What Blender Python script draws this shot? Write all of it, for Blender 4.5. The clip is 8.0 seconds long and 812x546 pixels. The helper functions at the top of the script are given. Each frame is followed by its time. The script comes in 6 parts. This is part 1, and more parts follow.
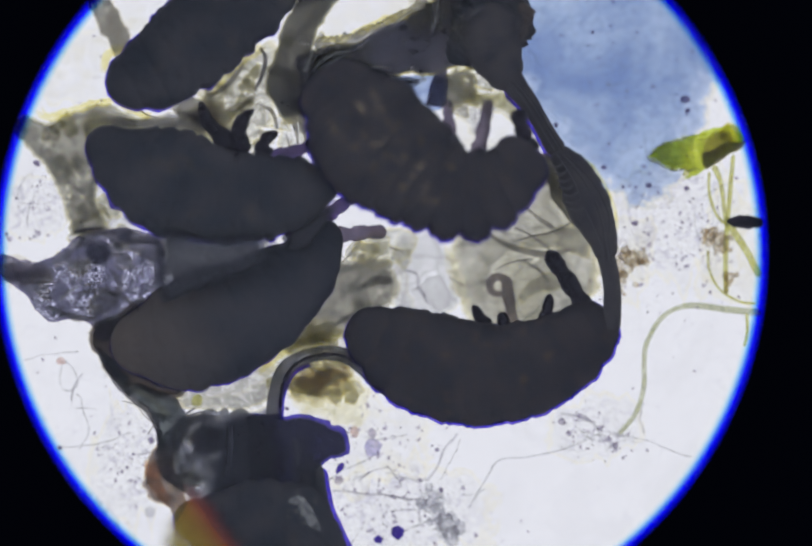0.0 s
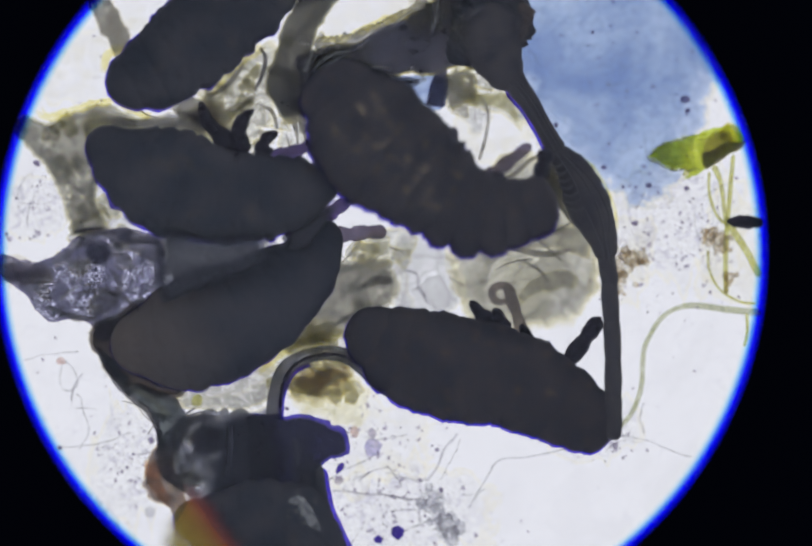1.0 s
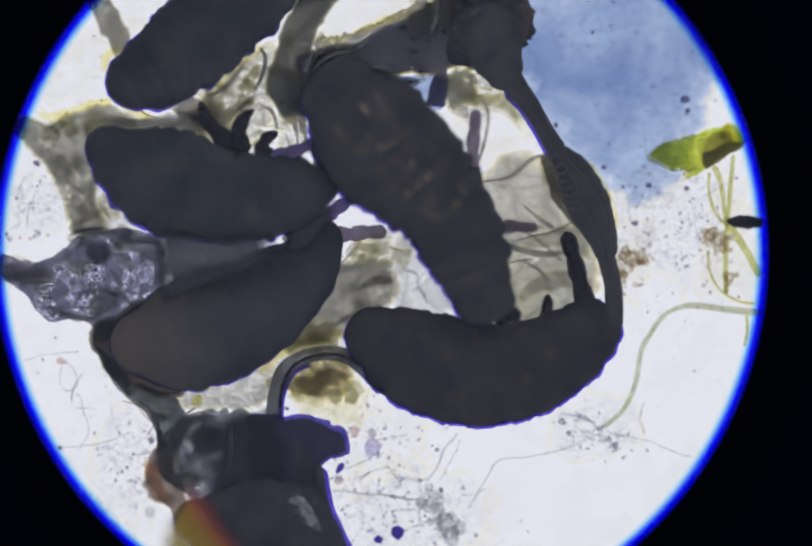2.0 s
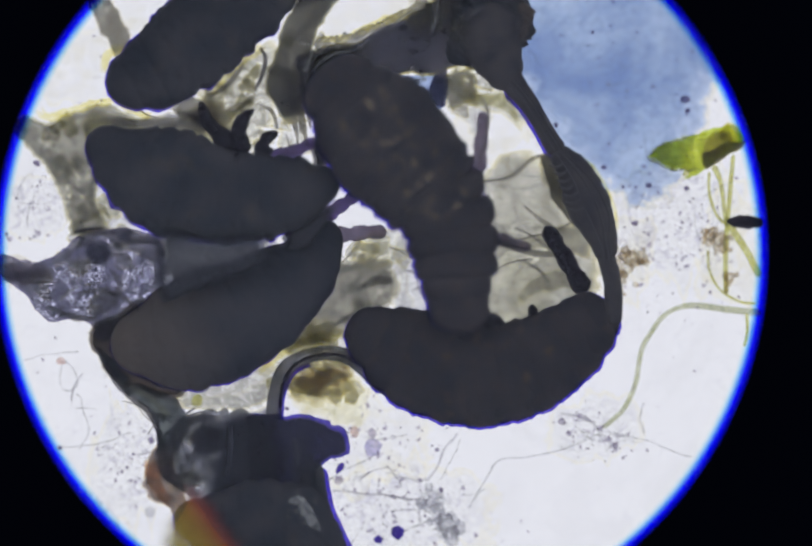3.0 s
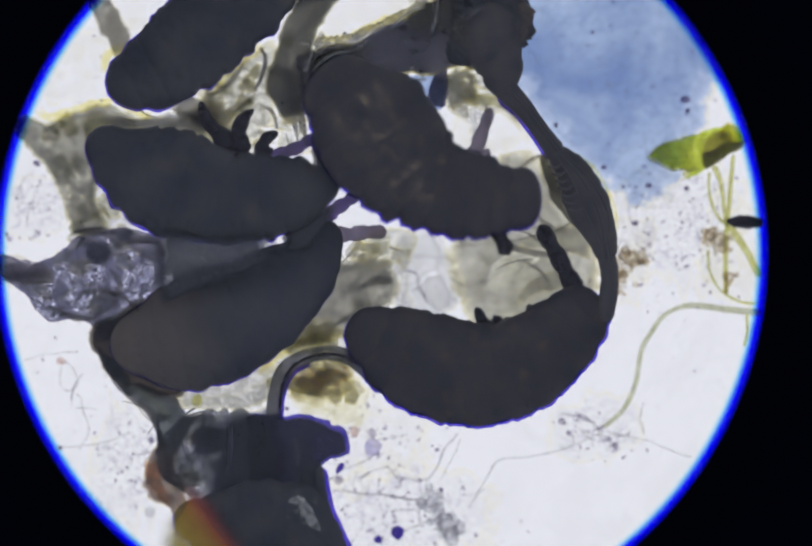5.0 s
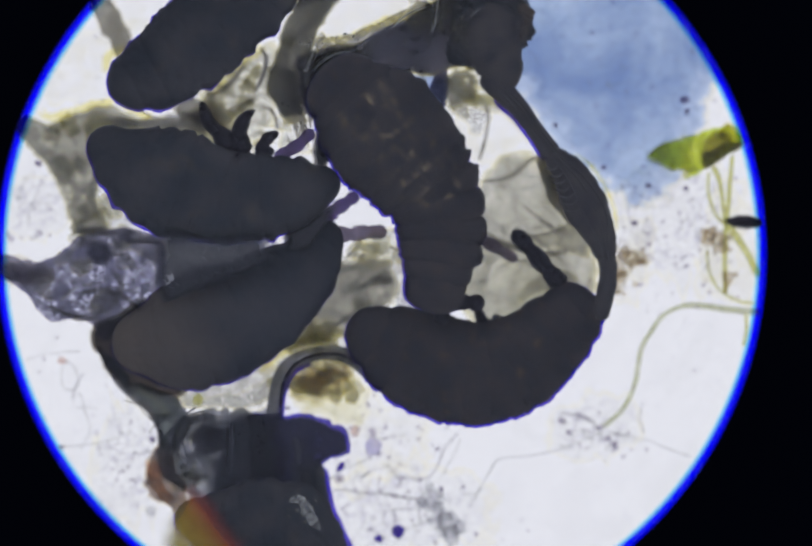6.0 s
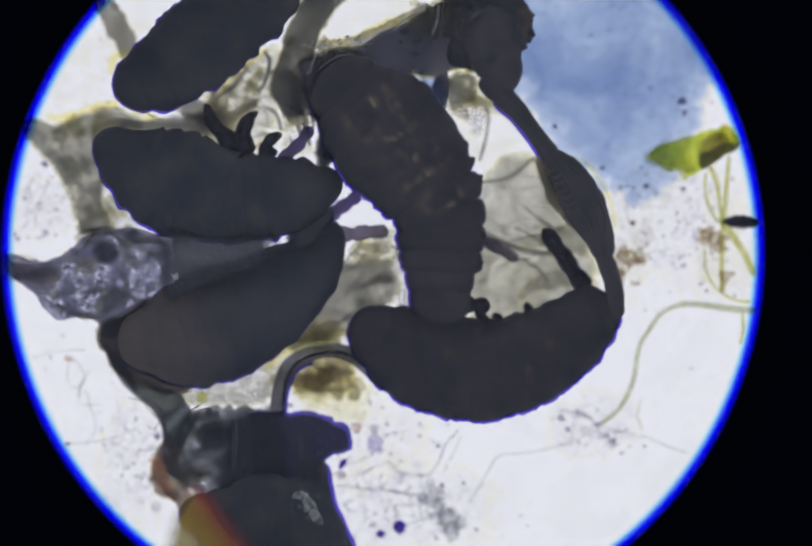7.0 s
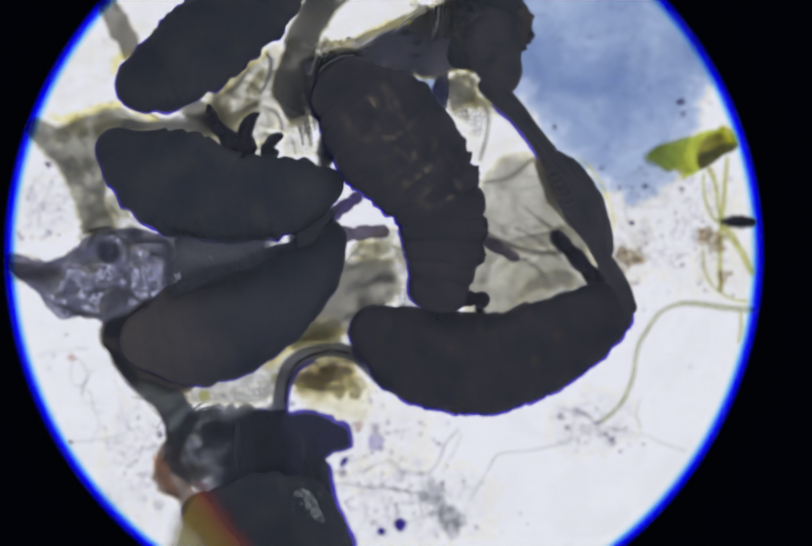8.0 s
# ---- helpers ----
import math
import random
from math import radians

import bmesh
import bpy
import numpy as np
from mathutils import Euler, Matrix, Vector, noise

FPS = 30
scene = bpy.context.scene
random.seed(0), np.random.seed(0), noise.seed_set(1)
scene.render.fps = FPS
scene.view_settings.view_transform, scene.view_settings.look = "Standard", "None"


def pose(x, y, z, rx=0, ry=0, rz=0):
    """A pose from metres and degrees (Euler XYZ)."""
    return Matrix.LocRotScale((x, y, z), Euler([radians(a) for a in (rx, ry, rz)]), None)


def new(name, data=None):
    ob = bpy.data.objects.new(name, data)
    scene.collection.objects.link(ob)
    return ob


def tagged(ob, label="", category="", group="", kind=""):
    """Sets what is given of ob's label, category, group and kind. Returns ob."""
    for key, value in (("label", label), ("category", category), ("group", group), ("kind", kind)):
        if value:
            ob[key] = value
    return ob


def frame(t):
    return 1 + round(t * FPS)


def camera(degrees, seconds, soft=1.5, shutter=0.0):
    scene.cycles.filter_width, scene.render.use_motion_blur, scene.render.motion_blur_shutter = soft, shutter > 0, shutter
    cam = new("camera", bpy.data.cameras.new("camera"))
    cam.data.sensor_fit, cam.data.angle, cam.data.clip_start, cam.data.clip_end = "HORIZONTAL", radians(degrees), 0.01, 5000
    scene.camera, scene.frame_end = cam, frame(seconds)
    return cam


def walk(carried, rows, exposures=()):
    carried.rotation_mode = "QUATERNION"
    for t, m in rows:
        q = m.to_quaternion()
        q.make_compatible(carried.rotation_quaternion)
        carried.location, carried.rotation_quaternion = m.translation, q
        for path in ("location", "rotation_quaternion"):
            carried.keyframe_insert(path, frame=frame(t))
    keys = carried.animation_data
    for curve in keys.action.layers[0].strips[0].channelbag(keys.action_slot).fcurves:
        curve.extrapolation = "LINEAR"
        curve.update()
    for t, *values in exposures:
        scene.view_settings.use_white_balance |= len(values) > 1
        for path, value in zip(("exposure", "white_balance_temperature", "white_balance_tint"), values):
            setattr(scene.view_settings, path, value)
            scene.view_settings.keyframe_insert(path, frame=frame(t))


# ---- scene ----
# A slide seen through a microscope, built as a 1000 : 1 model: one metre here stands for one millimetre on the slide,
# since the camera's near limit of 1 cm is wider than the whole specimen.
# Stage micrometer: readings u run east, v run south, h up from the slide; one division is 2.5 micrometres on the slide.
D = 2.5e-3
HEIGHT = 16000.0   # camera above the specimen's middle plane, in divisions
MID = 80.0         # that plane above the slide
FIELD = 2 * math.degrees(math.atan(784.0 / HEIGHT))


def st(u, v, h=0.0):
    return Vector(((u - 784.0) * D, (527.0 - v) * D, h * D))


# ---- camera: still on the eyepiece, later hunting for its distance ----
cam = camera(FIELD, 8.0, soft=2.4)
scene.cycles.transparent_max_bounces = 32   # many thin skins lie over one another


def eye(s):
    """Camera pose with the specimen at s times its first size."""
    u = 784.0 - 178.0 * (1 - s) / s
    v = 527.0 + 115.0 * (1 - s) / s
    p = st(u, v, MID + HEIGHT / s)
    return pose(p.x, p.y, p.z)


SIZES = [(0.0, 1.0), (4.7, 1.0), (5.2, 1.0), (5.8, 0.999), (5.9, 0.999), (6.0, 0.9968), (6.1, 0.9500), (6.2, 0.9705),
         (6.3, 0.9690), (6.4, 0.9690), (6.5, 0.9696), (6.6, 0.9710), (6.7, 0.9720), (6.8, 0.9770), (6.9, 0.9815),
         (7.0, 0.9828), (7.1, 0.9860), (7.2, 0.9900), (7.3, 0.9950), (7.4, 0.9965), (7.5, 0.9437), (7.6, 0.9440),
         (7.7, 0.9530), (7.8, 0.9600), (7.9, 0.9695), (8.0, 0.9754)]
walk(cam, [(t, eye(s)) for t, s in SIZES])

# ---- light: room light from above, the microscope's lamp from below ----
world = bpy.data.worlds.new("room_light")
scene.world = world
world.use_nodes = True
world.node_tree.nodes["Background"].inputs["Color"].default_value = (0.61, 0.655, 0.79, 1)
world.node_tree.nodes["Background"].inputs["Strength"].default_value = 1.65
LAMP = (0.80, 0.80, 0.87)


# ---- materials ----
def nodes_of(name):
    m = bpy.data.materials.new(name)
    m.use_nodes = True
    nt = m.node_tree
    nt.nodes.clear()
    return m, nt, nt.nodes.new("ShaderNodeOutputMaterial")


def noise_node(nt, size, detail=4.0, rough=0.55, distort=0.0, stretch=(1, 1, 1), apart=True):
    """Noise whose blotches are about size divisions wide. apart: each object has its own stretch of it."""
    tc = nt.nodes.new("ShaderNodeTexCoord")
    mp = nt.nodes.new("ShaderNodeMapping")
    mp.inputs["Scale"].default_value = stretch
    n = nt.nodes.new("ShaderNodeTexNoise")
    n.inputs["Scale"].default_value = 1.0 / (size * D)
    n.inputs["Detail"].default_value = detail
    n.inputs["Roughness"].default_value = rough
    n.inputs["Distortion"].default_value = distort
    info = nt.nodes.new("ShaderNodeObjectInfo")
    shift = nt.nodes.new("ShaderNodeVectorMath")
    shift.operation = "MULTIPLY_ADD"
    shift.inputs[1].default_value = (4000 * D, 2300 * D, 900 * D)
    if apart:
        nt.links.new(info.outputs["Random"], shift.inputs[0])
    else:
        shift.inputs[0].default_value = (0.37, 0.37, 0.37)
    nt.links.new(tc.outputs["Object"], shift.inputs[2])
    nt.links.new(shift.outputs[0], mp.inputs["Vector"])
    nt.links.new(mp.outputs["Vector"], n.inputs["Vector"])
    return n.outputs["Fac"]


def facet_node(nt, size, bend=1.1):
    """Fold shading of a crumpled film, in facets about size divisions wide: a shade for each facet, and the distance
    from its creases.
    """
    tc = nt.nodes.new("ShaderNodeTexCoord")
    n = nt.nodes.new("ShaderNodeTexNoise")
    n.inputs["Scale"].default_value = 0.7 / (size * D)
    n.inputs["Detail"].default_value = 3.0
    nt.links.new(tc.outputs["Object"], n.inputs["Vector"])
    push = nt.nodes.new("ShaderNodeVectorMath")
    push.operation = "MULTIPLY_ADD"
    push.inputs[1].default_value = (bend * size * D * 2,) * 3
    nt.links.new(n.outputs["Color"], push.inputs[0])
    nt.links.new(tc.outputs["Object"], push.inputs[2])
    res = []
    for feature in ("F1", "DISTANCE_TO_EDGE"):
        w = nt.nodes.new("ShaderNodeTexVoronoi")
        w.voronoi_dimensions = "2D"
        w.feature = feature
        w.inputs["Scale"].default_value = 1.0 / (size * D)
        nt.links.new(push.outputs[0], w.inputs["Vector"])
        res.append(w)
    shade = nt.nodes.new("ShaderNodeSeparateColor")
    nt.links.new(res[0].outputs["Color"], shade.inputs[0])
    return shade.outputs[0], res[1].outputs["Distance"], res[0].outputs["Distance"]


def ramp(nt, fac, stops):
    r = nt.nodes.new("ShaderNodeValToRGB")
    while len(r.color_ramp.elements) < len(stops):
        r.color_ramp.elements.new(0.5)
    for e, (p, c) in zip(r.color_ramp.elements, stops):
        e.position = p
        e.color = (*c, 1) if len(c) == 3 else c
    nt.links.new(fac, r.inputs["Fac"])
    return r.outputs["Color"]


def grey(x):
    return (x, x, x)


def multiply(nt, a, b):
    m = nt.nodes.new("ShaderNodeMix")
    m.data_type = "RGBA"
    m.blend_type = "MULTIPLY"
    m.inputs[0].default_value = 1.0
    nt.links.new(a, m.inputs[6])
    nt.links.new(b, m.inputs[7])
    return m.outputs[2]


def relief(nt, fac, depth):
    b = nt.nodes.new("ShaderNodeBump")
    b.inputs["Strength"].default_value = 0.6
    b.inputs["Distance"].default_value = depth * D
    nt.links.new(fac, b.inputs["Height"])
    return b.outputs["Normal"]


def hide(name, dark, pale, size=40.0, fleck=None, fleck_size=45.0, fleck_from=0.62, gloss=0.55, apart=False,
         end=None, reach=(-240, -60), band=None):
    """Opaque insect hide, mottled, with pale flecks where wanted. end: colour of the hind end, out to reach along x.
    band: the flecks keep to this stretch across the body."""
    m, nt, out = nodes_of(name)
    p = nt.nodes.new("ShaderNodeBsdfPrincipled")
    p.inputs["Roughness"].default_value = gloss
    p.inputs["Specular IOR Level"].default_value = 0.05
    big = noise_node(nt, size, 5, apart=apart)
    col = ramp(nt, big, [(0.35, dark), (0.7, pale)])
    if end:
        tc = nt.nodes.new("ShaderNodeTexCoord")
        sep = nt.nodes.new("ShaderNodeSeparateXYZ")
        nt.links.new(tc.outputs["Object"], sep.inputs[0])
        along = nt.nodes.new("ShaderNodeMath")
        along.operation = "MULTIPLY_ADD"
        along.inputs[1].default_value = 120 * D
        nt.links.new(noise_node(nt, 50, 4, apart=False), along.inputs[0])
        nt.links.new(sep.outputs[0], along.inputs[2])
        mr = nt.nodes.new("ShaderNodeMapRange")
        mr.inputs["From Min"].default_value = (reach[0] + 60) * D
        mr.inputs["From Max"].default_value = (reach[1] + 60) * D
        nt.links.new(along.outputs[0], mr.inputs["Value"])
        mix = nt.nodes.new("ShaderNodeMix")
        mix.data_type = "RGBA"
        nt.links.new(mr.outputs[0], mix.inputs[0])
        mix.inputs[6].default_value = (*end, 1)
        nt.links.new(col, mix.inputs[7])
        col = mix.outputs[2]
    if fleck:
        f = noise_node(nt, fleck_size, 4, 0.6, 0.4, (0.75, 1.35, 0.5), apart)
        mask = ramp(nt, f, [(fleck_from, grey(0)), (fleck_from + 0.16, grey(1))])
        if band:
            tc = nt.nodes.new("ShaderNodeTexCoord")
            sep = nt.nodes.new("ShaderNodeSeparateXYZ")
            nt.links.new(tc.outputs["Object"], sep.inputs[0])
            mr = nt.nodes.new("ShaderNodeMapRange")
            mr.inputs["From Min"].default_value = -120 * D
            mr.inputs["From Max"].default_value = 120 * D
            nt.links.new(sep.outputs[1], mr.inputs["Value"])
            lo, hi = ((b + 120) / 240 for b in band)
            mask = multiply(nt, mask, ramp(nt, mr.outputs[0], [(lo - 0.1, grey(0)), (lo, grey(1)), (hi, grey(1)), (hi + 0.1, grey(0))]))
        mix = nt.nodes.new("ShaderNodeMix")
        mix.data_type = "RGBA"
        nt.links.new(mask, mix.inputs[0])
        nt.links.new(col, mix.inputs[6])
        mix.inputs[7].default_value = (*fleck, 1)
        col = mix.outputs[2]
    nt.links.new(col, p.inputs["Base Color"])
    nt.links.new(relief(nt, noise_node(nt, 26, 3, apart=apart), 1.2), p.inputs["Normal"])
    nt.links.new(p.outputs[0], out.inputs["Surface"])
    return m


def tissue(name, thin, thick, solid, opacity=0.35, size=40.0, fine=8.0, low=0.35, high=0.65, distort=0.5,
           stretch=(1, 1, 1), grain=0.75, vein=None, vein_size=30.0, vein_width=0.03, fade=0.0, fibre=0.0, rim=(0.98, 0.93, 0.66),
           spots=None, spot_size=14.0, spot_from=0.6, glint=None, glint_size=16.0, glint_from=0.5,
           facet=0.0, facet_low=0.7, crease=0.75):
    """Clear tissue that tints the light passing it from thin to thick, with some solid matter in it.
    vein: tint of fine wrinkles. spots: tint of small clear crumbs. glint: tint of painted glints, short bright curls.
    facet: width of painted fold shading in facets, which let through facet_low to 1 of the light, and crease along
    their edges. fibre: how much fine streaks darken it. fade: share of a sheet over which its edge thins out to
    nothing."""
    m, nt, out = nodes_of(name)
    t = nt.nodes.new("ShaderNodeBsdfTransparent")
    p = nt.nodes.new("ShaderNodeBsdfPrincipled")
    p.inputs["Base Color"].default_value = (*solid, 1)
    p.inputs["Roughness"].default_value = 0.5
    p.inputs["Specular IOR Level"].default_value = 0.08
    big = noise_node(nt, size, 5, 0.6, distort, stretch)
    col = ramp(nt, big, [(low, thick), (high, thin)])
    small = noise_node(nt, fine, 3, 0.6, 0.3)
    col = multiply(nt, col, ramp(nt, small, [(0.35, grey(grain)), (0.6, grey(1))]))
    if fibre:
        streak = noise_node(nt, 34, 6, 0.7, 2.2, (0.6, 1.6, 1))
        col = multiply(nt, col, ramp(nt, streak, [(0.38, grey(1 - fibre)), (0.6, grey(1))]))
    if vein:
        w = noise_node(nt, vein_size, 2, 0.5, 1.6, stretch)
        mask = ramp(nt, w, [(0.5 - 2 * vein_width, grey(0)), (0.5 - vein_width * 0.5, grey(1)), (0.5 + vein_width * 0.5, grey(1)), (0.5 + 2 * vein_width, grey(0))])
        mix = nt.nodes.new("ShaderNodeMix")
        mix.data_type = "RGBA"
        nt.links.new(mask, mix.inputs[0])
        nt.links.new(col, mix.inputs[6])
        mix.inputs[7].default_value = (*vein, 1)
        col = mix.outputs[2]
    if spots:
        mask = ramp(nt, noise_node(nt, spot_size, 3, 0.65, 1.0), [(spot_from, grey(0)), (spot_from + 0.1, grey(1))])
        mix = nt.nodes.new("ShaderNodeMix")
        mix.data_type = "RGBA"
        nt.links.new(mask, mix.inputs[0])
        nt.links.new(col, mix.inputs[6])
        mix.inputs[7].default_value = (*spots, 1)
        col = mix.outputs[2]
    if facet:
        # fold shading painted into the tint: lighter and darker facets, dark creases
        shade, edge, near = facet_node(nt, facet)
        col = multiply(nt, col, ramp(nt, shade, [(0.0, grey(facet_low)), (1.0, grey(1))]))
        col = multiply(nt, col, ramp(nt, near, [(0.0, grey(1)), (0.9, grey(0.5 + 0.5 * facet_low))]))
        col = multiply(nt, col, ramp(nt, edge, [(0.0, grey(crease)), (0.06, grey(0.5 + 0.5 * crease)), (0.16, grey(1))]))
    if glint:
        # glints put into the tint: short bright curls, in patches
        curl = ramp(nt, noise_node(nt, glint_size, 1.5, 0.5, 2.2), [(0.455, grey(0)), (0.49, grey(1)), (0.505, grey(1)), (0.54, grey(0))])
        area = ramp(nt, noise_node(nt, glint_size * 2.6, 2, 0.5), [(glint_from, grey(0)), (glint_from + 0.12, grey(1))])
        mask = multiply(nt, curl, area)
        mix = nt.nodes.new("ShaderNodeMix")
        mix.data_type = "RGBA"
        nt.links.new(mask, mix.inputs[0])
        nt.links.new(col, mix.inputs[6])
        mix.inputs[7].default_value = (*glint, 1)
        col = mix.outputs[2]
    nt.links.new(col, t.inputs["Color"])
    mix = nt.nodes.new("ShaderNodeMixShader")
    mix.inputs[0].default_value = opacity
    nt.links.new(t.outputs[0], mix.inputs[1])
    nt.links.new(p.outputs[0], mix.inputs[2])
    nt.links.new(relief(nt, small, 2.0), p.inputs["Normal"])
    last = mix
    if fade:
        uv = nt.nodes.new("ShaderNodeUVMap")
        sep = nt.nodes.new("ShaderNodeSeparateXYZ")
        nt.links.new(uv.outputs[0], sep.inputs[0])
        near = nt.nodes.new("ShaderNodeMath")
        near.operation = "SMOOTH_MIN"
        near.inputs[2].default_value = 0.15
        nt.links.new(sep.outputs[0], near.inputs[0])
        nt.links.new(sep.outputs[1], near.inputs[1])
        rag = nt.nodes.new("ShaderNodeMath")
        rag.operation = "MULTIPLY_ADD"
        rag.inputs[1].default_value = 1.2 * fade
        nt.links.new(noise_node(nt, 35, 4, 0.6, 0.5), rag.inputs[0])
        nt.links.new(near.outputs[0], rag.inputs[2])
        mr = nt.nodes.new("ShaderNodeMapRange")
        mr.interpolation_type = "SMOOTHSTEP"
        mr.inputs["From Min"].default_value = 0.6 * fade
        mr.inputs["From Max"].default_value = 1.6 * fade
        nt.links.new(rag.outputs[0], mr.inputs["Value"])
        bare = nt.nodes.new("ShaderNodeBsdfTransparent")
        nt.links.new(ramp(nt, mr.outputs[0], [(0.0, grey(1)), (0.12, (1, 0.98, 0.88)), (0.4, rim), (1.0, rim)]), bare.inputs["Color"])
        last = nt.nodes.new("ShaderNodeMixShader")
        nt.links.new(mr.outputs[0], last.inputs[0])
        nt.links.new(bare.outputs[0], last.inputs[1])
        nt.links.new(mix.outputs[0], last.inputs[2])
    nt.links.new(last.outputs[0], out.inputs["Surface"])
    return m


def painted_glow(name):
    """Thin sheet with a glow painted in, olive yellow on one side and red on the other, thinning out at its edge."""
    m, nt, out = nodes_of(name)
    p = nt.nodes.new("ShaderNodeBsdfPrincipled")
    p.inputs["Roughness"].default_value = 0.8
    p.inputs["Specular IOR Level"].default_value = 0.0
    tc = nt.nodes.new("ShaderNodeTexCoord")
    way = nt.nodes.new("ShaderNodeVectorMath")
    way.operation = "DOT_PRODUCT"
    way.inputs[1].default_value = (0.0062 / D, 0.0046 / D, 0)
    nt.links.new(tc.outputs["Object"], way.inputs[0])
    along = nt.nodes.new("ShaderNodeMath")
    along.operation = "ADD"
    along.inputs[1].default_value = -(0.0062 * (330 - 784) + 0.0046 * (527 - 1030)) + 0.05
    nt.links.new(way.outputs["Value"], along.inputs[0])
    col = ramp(nt, along.outputs[0], [(0.0, (0.27, 0.22, 0.03)), (0.42, (0.22, 0.13, 0.02)), (0.68, (0.17, 0.035, 0.022)), (1.0, (0.09, 0.022, 0.026))])
    nt.links.new(multiply(nt, col, ramp(nt, noise_node(nt, 30, 3), [(0.3, grey(0.75)), (0.7, grey(1))])), p.inputs["Base Color"])
    uv = nt.nodes.new("ShaderNodeUVMap")
    sep = nt.nodes.new("ShaderNodeSeparateXYZ")
    nt.links.new(uv.outputs[0], sep.inputs[0])
    mr = nt.nodes.new("ShaderNodeMapRange")
    mr.interpolation_type = "SMOOTHSTEP"
    mr.inputs["From Max"].default_value = 0.42
    mr.inputs["To Max"].default_value = 0.92
    nt.links.new(sep.outputs[0], mr.inputs["Value"])
    bare = nt.nodes.new("ShaderNodeBsdfTransparent")
    mix = nt.nodes.new("ShaderNodeMixShader")
    nt.links.new(mr.outputs[0], mix.inputs[0])
    nt.links.new(bare.outputs[0], mix.inputs[1])
    nt.links.new(p.outputs[0], mix.inputs[2])
    nt.links.new(mix.outputs[0], out.inputs["Surface"])
    return m


M = {}
M["hide"] = hide("dark_hide", (0.0128, 0.0148, 0.0182), (0.0310, 0.0300, 0.0310), 70, (0.042, 0.038, 0.032), 60.0, 0.62)
M["hide_tan"] = hide("dark_hide_with_tan_end", (0.0145, 0.0165, 0.0205), (0.0285, 0.0285, 0.0310), 80, end=(0.062, 0.051, 0.041), reach=(-280, -30))
M["hide_moving"] = hide("dark_ringed_hide", (0.0122, 0.0119, 0.0142), (0.0285, 0.0248, 0.0240), 50, (0.066, 0.052, 0.038), 24.0, 0.59, apart=True)
M["hide_fleck"] = hide("dark_flecked_hide", (0.0122, 0.0119, 0.0142), (0.0285, 0.0248, 0.0240), 50, (0.135, 0.108, 0.070), 20.0, 0.54, apart=True, band=(-40, 46))
M["hide_front"] = hide("dark_front_hide", (0.0122, 0.0119, 0.0142), (0.0285, 0.0248, 0.0240), 50, (0.060, 0.048, 0.034), 30.0, 0.62, apart=True, band=(-50, 50))
M["hide_pale"] = hide("pale_torn_hide", (0.035, 0.035, 0.037), (0.20, 0.20, 0.185), 9)
M["crumb"] = hide("pale_crumb", (0.05, 0.05, 0.052), (0.24, 0.235, 0.21), 12, apart=True)
M["hide_brown"] = hide("brown_hide", (0.03, 0.027, 0.026), (0.07, 0.055, 0.042), 60)
# violet tints that stand in for the colour fringe at dark edges
M["cuticle"] = tissue("violet_fringe_film", (0.44, 0.36, 0.92), (0.30, 0.24, 0.84), (0.05, 0.05, 0.08), 0.03, 60, 10)
M["violet_fringe_deep"] = tissue("deep_violet_fringe_film", (0.13, 0.10, 0.55), (0.055, 0.045, 0.34), (0.05, 0.05, 0.08), 0.03, 40, 10)
M["limb"] = tissue("violet_limb", (0.66, 0.61, 0.70), (0.38, 0.34, 0.42), (0.03, 0.025, 0.035), 0.22, 25, 7, grain=0.65)
M["limb_violet"] = tissue("deep_violet_limb", (0.50, 0.42, 0.68), (0.26, 0.21, 0.40), (0.03, 0.025, 0.04), 0.22, 25, 7, grain=0.65)
M["limb_dark"] = tissue("dark_limb", (0.14, 0.10, 0.19), (0.03, 0.022, 0.045), (0.017, 0.015, 0.019), 0.55, 25, 7)
M["skin"] = tissue("olive_shed_skin", (0.40, 0.385, 0.34), (0.23, 0.225, 0.19), (0.2, 0.19, 0.16), 0.08, 70, 10, 0.36, 0.62, 1.0, grain=0.78, fibre=0.3, fade=0.3, rim=(0.88, 0.85, 0.74),
                   spots=(0.66, 0.63, 0.54), spot_size=20, spot_from=0.64)
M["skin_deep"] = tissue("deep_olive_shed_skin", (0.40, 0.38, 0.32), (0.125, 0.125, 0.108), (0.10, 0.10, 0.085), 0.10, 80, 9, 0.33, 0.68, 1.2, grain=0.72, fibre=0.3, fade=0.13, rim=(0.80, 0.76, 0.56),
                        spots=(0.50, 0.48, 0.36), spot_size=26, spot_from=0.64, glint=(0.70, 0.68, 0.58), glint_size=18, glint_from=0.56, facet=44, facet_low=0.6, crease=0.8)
M["skin_mid"] = tissue("grey_olive_shed_skin", (0.60, 0.58, 0.48), (0.20, 0.195, 0.165), (0.12, 0.12, 0.1), 0.05, 70, 10, 0.34, 0.66, 1.0, grain=0.8, fibre=0.2, fade=0.2, rim=(0.72, 0.70, 0.58), facet=60, facet_low=0.7, crease=0.85)
M["skin_band"] = tissue("light_olive_band_skin", (0.60, 0.585, 0.49), (0.22, 0.218, 0.185), (0.2, 0.19, 0.15), 0.05, 80, 10, 0.33, 0.66, 1.0, grain=0.8, fibre=0.3, fade=0.13, rim=(0.86, 0.83, 0.62),
                        spots=(0.72, 0.68, 0.48), spot_size=24, spot_from=0.62, glint=(0.85, 0.82, 0.62), glint_size=17, glint_from=0.56, facet=50, facet_low=0.66, crease=0.85)
